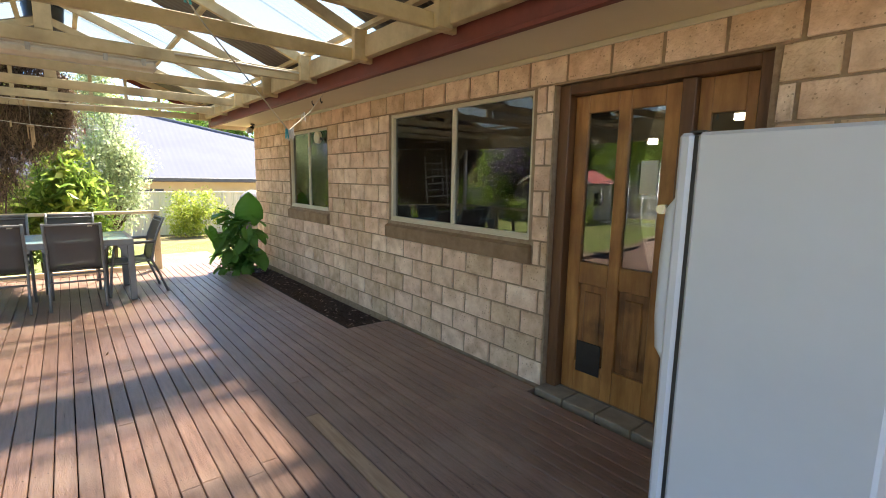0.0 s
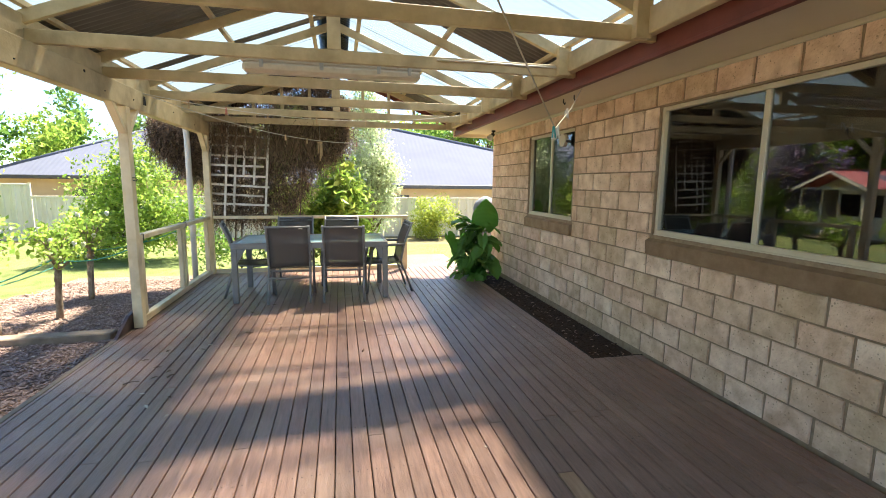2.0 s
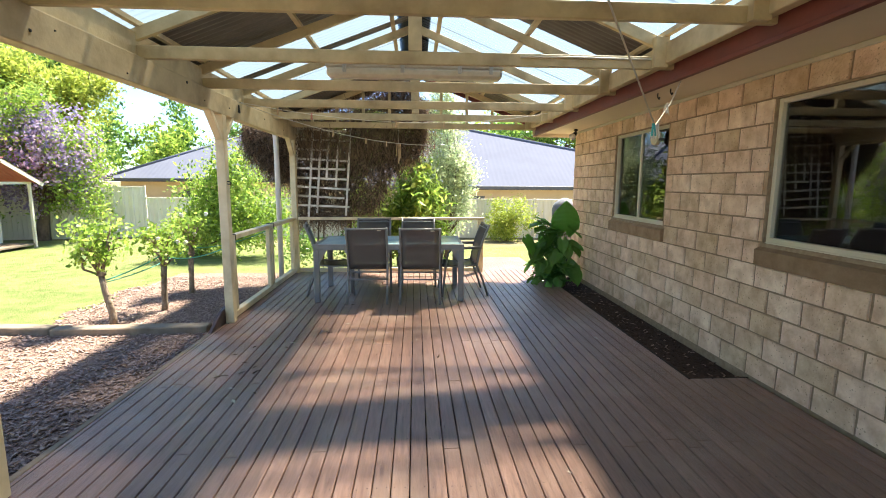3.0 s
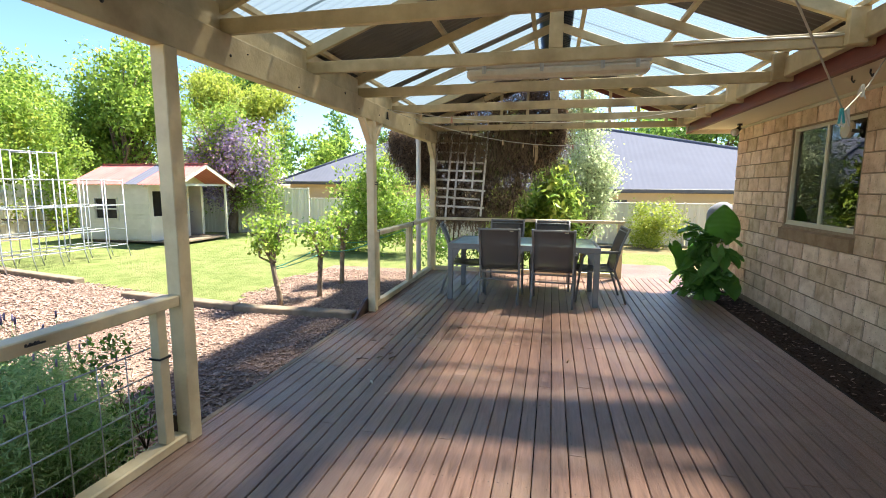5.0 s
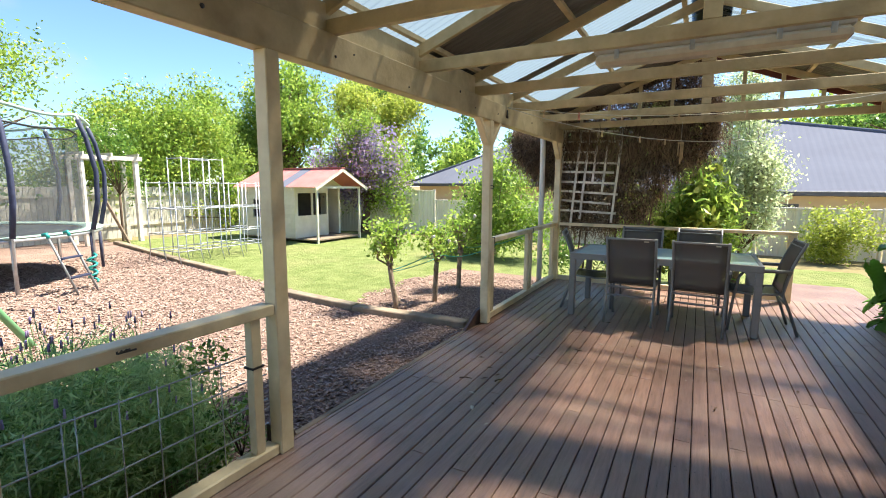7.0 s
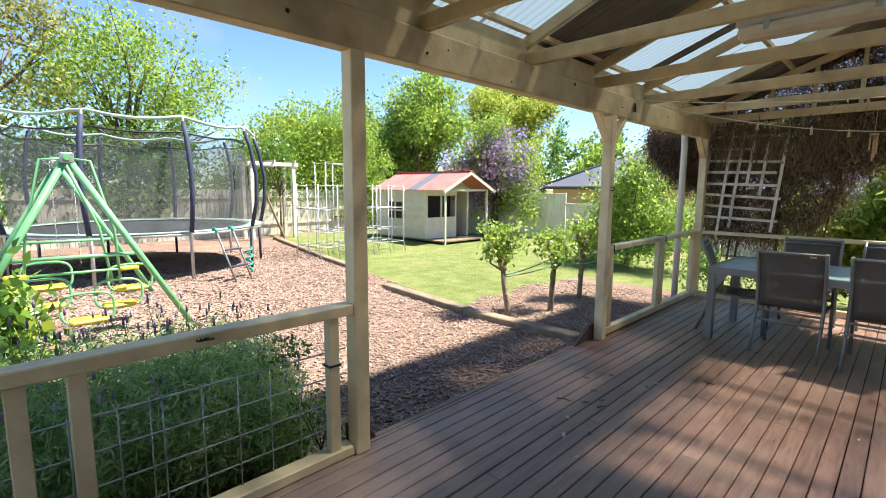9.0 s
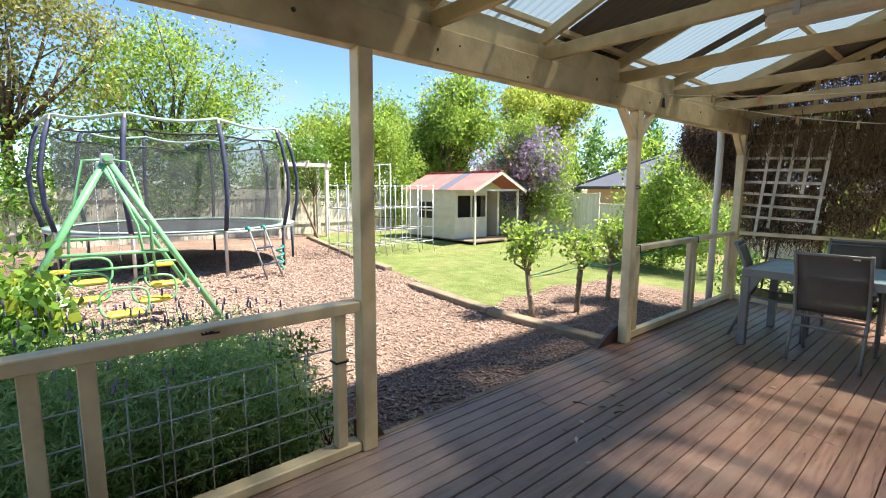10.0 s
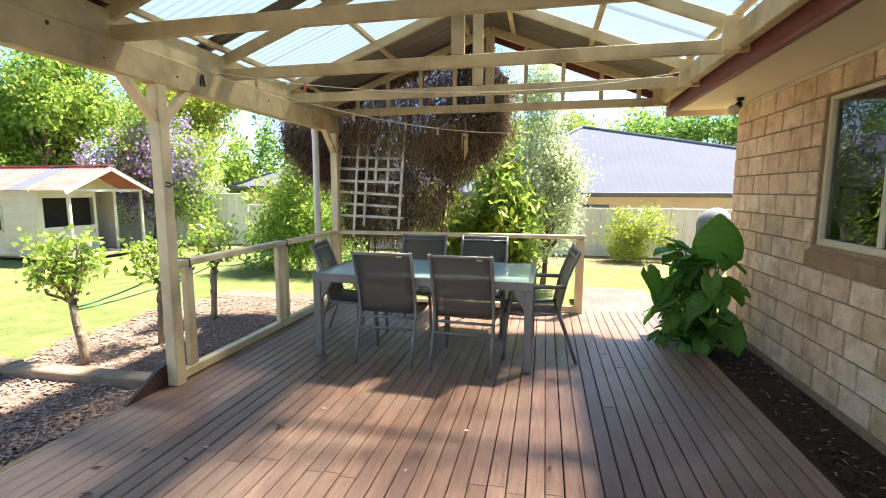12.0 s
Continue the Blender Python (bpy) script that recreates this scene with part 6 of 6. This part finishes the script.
tree("golden_tree", "tall yellow-green feathery tree beyond the fence", (-15.2, 21.0, -0.3), [(-15.2, 21.0, 5.2, 1.5, 1.3, 1.2), (-14.2, 21.0, 4.2, 1.4, 1.2, 1.2), (-16.2, 21.0, 6.2, 1.3, 1.2, 1.0), (-13.3, 21.0, 5.2, 0.9, 0.9, 0.8)], 0.22, M_LEAF_C, 0.15, 640, 34, 0.22, 58, 7)
tree("dark_tree", "dark green tall tree in the distance", (-19.5, 27.0, -0.3), [(-19.5, 27.0, 6.8, 2.0, 1.8, 1.9), (-17.6, 27.0, 7.2, 1.6, 1.5, 1.3)], 0.3, M_LEAF_B, 0.2, 420, 32, 0.28, 59, 6)
tree("sparse_tree", "tall sparse tree with rust-tinged leaves over the fence", (-18.2, 1.2, -0.2), [(-18.2, 1.0, 6.4, 1.7, 2.2, 1.6), (-18.4, -0.4, 4.2, 1.5, 2.0, 1.6), (-18.0, 2.6, 5.2, 1.4, 1.5, 1.7)], 0.17, M_LEAF_E, 0.14, 460, 26, 0.24, 60, 11)
tree("sparse_tree", "tall sparse tree with light green leaves over the fence", (-18.0, 5.3, -0.2), [(-18.0, 5.3, 5.6, 1.6, 1.9, 1.6), (-18.0, 7.2, 4.4, 1.4, 1.5, 1.3), (-18.1, 4.2, 3.8, 1.4, 1.6, 1.4)], 0.15, M_LEAF_A, 0.13, 460, 26, 0.22, 61, 11)
tree("fence_hedge", "dense green hedge growing over the paling fence", (-17.6, 2.6, -0.2), [(-16.9, -1.0, 1.7, 0.7, 2.0, 1.6), (-16.9, 1.6, 1.9, 0.7, 1.8, 1.7), (-16.9, 4.2, 1.8, 0.7, 1.8, 1.7), (-16.9, 6.6, 1.9, 0.7, 1.6, 1.8)], 0.08, M_LEAF_B, 0.13, 900, 26, 0.2, 62, 6, category="hedge")
tree("fence_hedge", "tall fresh green hedge behind the climbing frame", (-17.2, 11.0, -0.2), [(-17.4, 8.6, 2.2, 1.0, 1.4, 2.0), (-17.3, 10.8, 2.0, 1.1, 1.5, 1.9), (-17.4, 12.8, 2.4, 1.2, 1.5, 2.2), (-17.4, 11.5, 3.8, 0.9, 1.3, 0.9), (-16.4, 13.6, 1.2, 0.9, 0.8, 1.4)], 0.1, M_LEAF_A, 0.12, 1050, 28, 0.2, 63, 7, bloom=(M_LEAF_C, 200, 24, 0.11), category="hedge")
tree("climbing_rose", "climbing rose with pale yellow blooms over the arbour", (-15.6, 9.2, GZ), [(-15.6, 9.0, 2.9, 0.6, 1.1, 0.55), (-15.7, 9.5, 1.8, 0.4, 0.4, 1.0)], 0.04, M_LEAF_B, 0.08, 190, 22, 0.14, 64, 6, bloom=(M_WHITEBLOOM, 18, 6, 0.09), category="rose")
tree("gum_tree", "tall open gum tree behind the neighbour's roof", (12.5, 42.0, -0.5), [(12.5, 42.0, 6.2, 2.6, 2.0, 1.3), (9.0, 43.0, 5.6, 2.2, 2.0, 1.2), (15.5, 42.0, 5.6, 2.4, 2.0, 1.4), (19.0, 42.0, 5.8, 2.2, 2.0, 1.5)], 0.3, M_LEAF_B, 0.3, 420, 26, 0.4, 65, 8)
tree("gum_tree", "light green tree rising behind the neighbour's house", (3.0, 44.0, -0.5), [(2.6, 44.0, 6.8, 1.2, 1.2, 1.0)], 0.2, M_LEAF_A, 0.25, 90, 26, 0.35, 66, 8)
tree("leafy_tree", "broad fresh green tree beyond the climbing frame", (-22.0, 14.5, -0.3), [(-22.0, 14.5, 3.8, 2.0, 2.2, 1.9), (-22.0, 12.4, 3.2, 1.8, 1.8, 1.7), (-22.0, 16.6, 4.8, 1.8, 1.8, 1.6)], 0.22, M_LEAF_A, 0.17, 620, 28, 0.26, 67, 7)
# a wooded rise far off
hill = thing("far_woods", "hazy green wooded hillside in the distance", "woods", kind="stuff")
blobs = []
hr = random.Random(8)
for i in range(70):
    x = -75 + i * 1.35 + hr.uniform(-1, 1)
    y = 62 + hr.uniform(-8, 10)
    h = 4.5 + 4.0 * max(0, math.sin((x + 75) / 62)) + hr.uniform(-1.5, 2.5)
    blobs.append((x, y, h * 0.55, hr.uniform(2, 3.2), 2.0, h * 0.5))
cloud("woods_leaves", clumps(80, blobs, 26, 1700, 0.5), 0.55, M_LEAF_A, hill, 81)
blobs2 = [(b[0] + 1.5, b[1] + 4, b[2] * 1.15, b[3], b[4], b[5]) for b in blobs]
cloud("woods_leaves", clumps(82, blobs2, 26, 1200, 0.5), 0.6, M_LEAF_B, hill, 83)
blobs3 = [(-60 + i * 5.2, 38 + (i % 3) * 3, 2.0, 3.0, 2.0, 2.2 + (i % 4) * 0.4) for i in range(7)]
cloud("woods_leaves", clumps(84, blobs3, 26, 420, 0.35), 0.4, M_LEAF_D, hill, 85)

# ---- fallen leaves and twigs on the deck ----
r = random.Random(91)
for i in range(34):
    x, y = r.uniform(-1.9, 1.7), r.uniform(2.0, 8.4)
    if i < 10:
        x, y = r.uniform(-1.9, -1.2), r.uniform(3.9, 5.4)
    l = r.uniform(0.012, 0.04)
    a = r.uniform(0, 6.28)
    c, s = math.cos(a), math.sin(a)
    bm = B()
    v = [bm.verts.new((x + u * l * c - w * l * s, y + u * l * s + w * l * c, 0.003 + h * l)) for u, w, h in ((-1, 0, 0.1), (0, 0.35, 0.22), (1, 0, 0.05), (0, -0.35, 0.18), (0, 0, 0.0))]
    for q in ((0, 4, 1), (1, 4, 2), (2, 4, 3), (3, 4, 0)):
        bm.faces.new([v[k] for k in q])
    tagged(part("fallen_leaf", bm, M_VINE if i % 3 else M_ROPE), "small dry brown leaf fallen on the deck" if i % 3 else "small pale fleck of litter on the deck", "leaf", "litter on the deck")
for i, (x, y, l, a) in enumerate(((-1.72, 4.55, 0.10, 0.3), (-1.45, 4.62, 0.07, 1.0), (-1.05, 5.6, 0.05, 0.6), (0.02, 4.9, 0.06, 1.3))):
    tagged(part("fallen_twig", tube(B(), [(x, y, 0.006), (x + l * 0.5 * math.cos(a), y + l * 0.5 * math.sin(a), 0.014), (x + l * math.cos(a), y + l * math.sin(a), 0.006)], 0.006, 5, 0.003), M_BARK), "short dark twig lying on the deck", "twig", "litter on the deck")

# ---- block courses ----
r = random.Random(11)
block_cache = {}


def block_mesh(w, h, v):
    key = (round(w, 3), round(h, 3), v)
    if key not in block_cache:
        q = random.Random(str(key))
        bm = B()
        box(bm, 0, 0, 0, 0.03, w, h)
        front = [e for e in bm.edges if all(abs(c.co.x) < 1e-6 for c in e.verts)]
        bmesh.ops.bevel(bm, geom=front, offset=0.004, segments=1, affect="EDGES")
        for c in bm.verts:
            if c.co.x < 0.02:
                c.co += Vector((q.uniform(-0.003, 0.003), q.uniform(-0.003, 0.003), q.uniform(-0.002, 0.002)))
        block_cache[key] = finish(bm, "block", M_BLOCK)
    return block_cache[key]


BL, J = 0.3137, 0.013
for c in range(13):
    z0 = c * COURSE + J
    y = Y1 - (BL if c % 2 else BL / 2) - 0.009
    y_hi = Y1
    while y_hi > 0.25:
        y_lo = max(y, 0.25)
        spans = [(y_lo, y_hi)]
        for h in HOLES:
            if z0 < h[3] - 0.02 and z0 + COURSE - J > h[2] + 0.02:
                spans = [s for a, b in spans for s in ((a, min(b, h[0] - J)), (max(a, h[1] + J), b)) if s[1] - s[0] > 0.03]
            elif h[2] > 0.5 and h[2] - 0.17 < z0 < h[2] - 0.1:
                spans = [s for a, b in spans for s in ((a, min(b, h[0] - 0.03)), (max(a, h[1] + 0.03), b)) if s[1] - s[0] > 0.03]
        for a, b in spans:
            w = b - a - (J + 0.008 if b < Y1 - 0.001 else 0)
            if w > 0.02:
                o = new("block", block_mesh(w, COURSE - J, r.randrange(3)))
                o.location = (WALL - r.uniform(0.004, 0.007), a, z0)
                o.parent = house_wall
        y_hi, y = y, y - BL
part("rear_blocks", box(B(), WALL - 0.004, Y0, 0.0, WALL + 0.005, 0.24, WTOP - 0.02), M_BLOCK, house_wall)
# the reveals of the openings
for h in HOLES[1:]:
    for c in range(6, 12):
        for ya in (h[0] - 0.012, h[1]):
            o = new("block", bpy.data.meshes["reveal"] if "reveal" in bpy.data.meshes else finish(box(B(), 0, 0, 0, 0.09, 0.012, COURSE - J, 0.002), "reveal", M_BLOCK))
            o.location = (WALL + 0.03, ya, c * COURSE + J)
            o.parent = house_wall

# ---- deck boards ----
r = random.Random(12)
plank_cache = {}


def plank_mesh(l, w, m):
    key = (round(l, 2), round(w, 4), m.name)
    if key not in plank_cache:
        bm = B()
        box(bm, -w / 2, 0, -0.028, w / 2, round(l, 2), 0.0)
        top = [e for e in bm.edges if all(c.co.z > -0.001 for c in e.verts)]
        bmesh.ops.bevel(bm, geom=top, offset=0.004, segments=1, affect="EDGES")
        plank_cache[key] = finish(bm, "plank", m)
    return plank_cache[key]


PITCH = 0.0937
k = 0
x = -2.202 + 0.0155
while x < 2.44:
    y_end = 9.0
    y = -1.0
    stop = [(-1.0, y_end)] if x < 1.93 else [(-1.0, 4.385 if x < 2.39 else 1.0)]
    if x >= 1.93 and x < 2.36:
        stop = [(-1.0, 4.385)]
    elif x >= 2.36:
        stop = [(2.36, 4.385), (-1.0, 1.08)]
    for a, b in stop:
        cuts = [a]
        y = a + r.choice([1.8, 2.7, 3.6, 4.5]) + r.uniform(-0.05, 0.05)
        while y < b - 0.6:
            cuts.append(round(y, 2))
            y += r.choice([2.7, 3.6, 4.5])
        cuts.append(b)
        if 0.91 < x < 1.01:
            cuts = [-1.0, 2.95, 6.35, 9.0]
        for c0, c1 in zip(cuts, cuts[1:]):
            bare = 0.91 < x < 1.01 and c1 <= 3.0
            o = new("plank", plank_mesh(c1 - c0 - 0.003, (PITCH if k else 0.031) - 0.0055, M_DECKBARE if bare else M_DECK))
            o.location = (x + r.uniform(-0.0008, 0.0008), c0, r.uniform(-0.0015, 0.0))
            o.parent = deck
    x = -2.170 + (k + 0.5) * PITCH
    k += 1

# two nail heads where each board crosses a joist
verts, faces = [], []
for y in [-0.9 + 0.45 * i for i in range(22)]:
    for b in range(44):
        x = -2.170 + (b + 0.5) * PITCH
        if x > (1.92 if y > 4.3 else 2.35):
            continue
        for dx in (-0.026, 0.026):
            i, jx, jy, q = len(verts), x + dx + r.uniform(-0.003, 0.003), y + 0.022 + r.uniform(-0.008, 0.008), r.uniform(0.0028, 0.0042)
            verts += [(jx + q * math.cos(a * 1.0472), jy + q * math.sin(a * 1.0472), 0.0008) for a in range(6)] + [(jx, jy, 0.0014)]
            faces += [(i + a, i + (a + 1) % 6, i + 6) for a in range(6)]
tagged(raw("nail_heads", verts, faces, M_BLACK, deck, "dark nail heads in the deck boards"), kind="stuff")
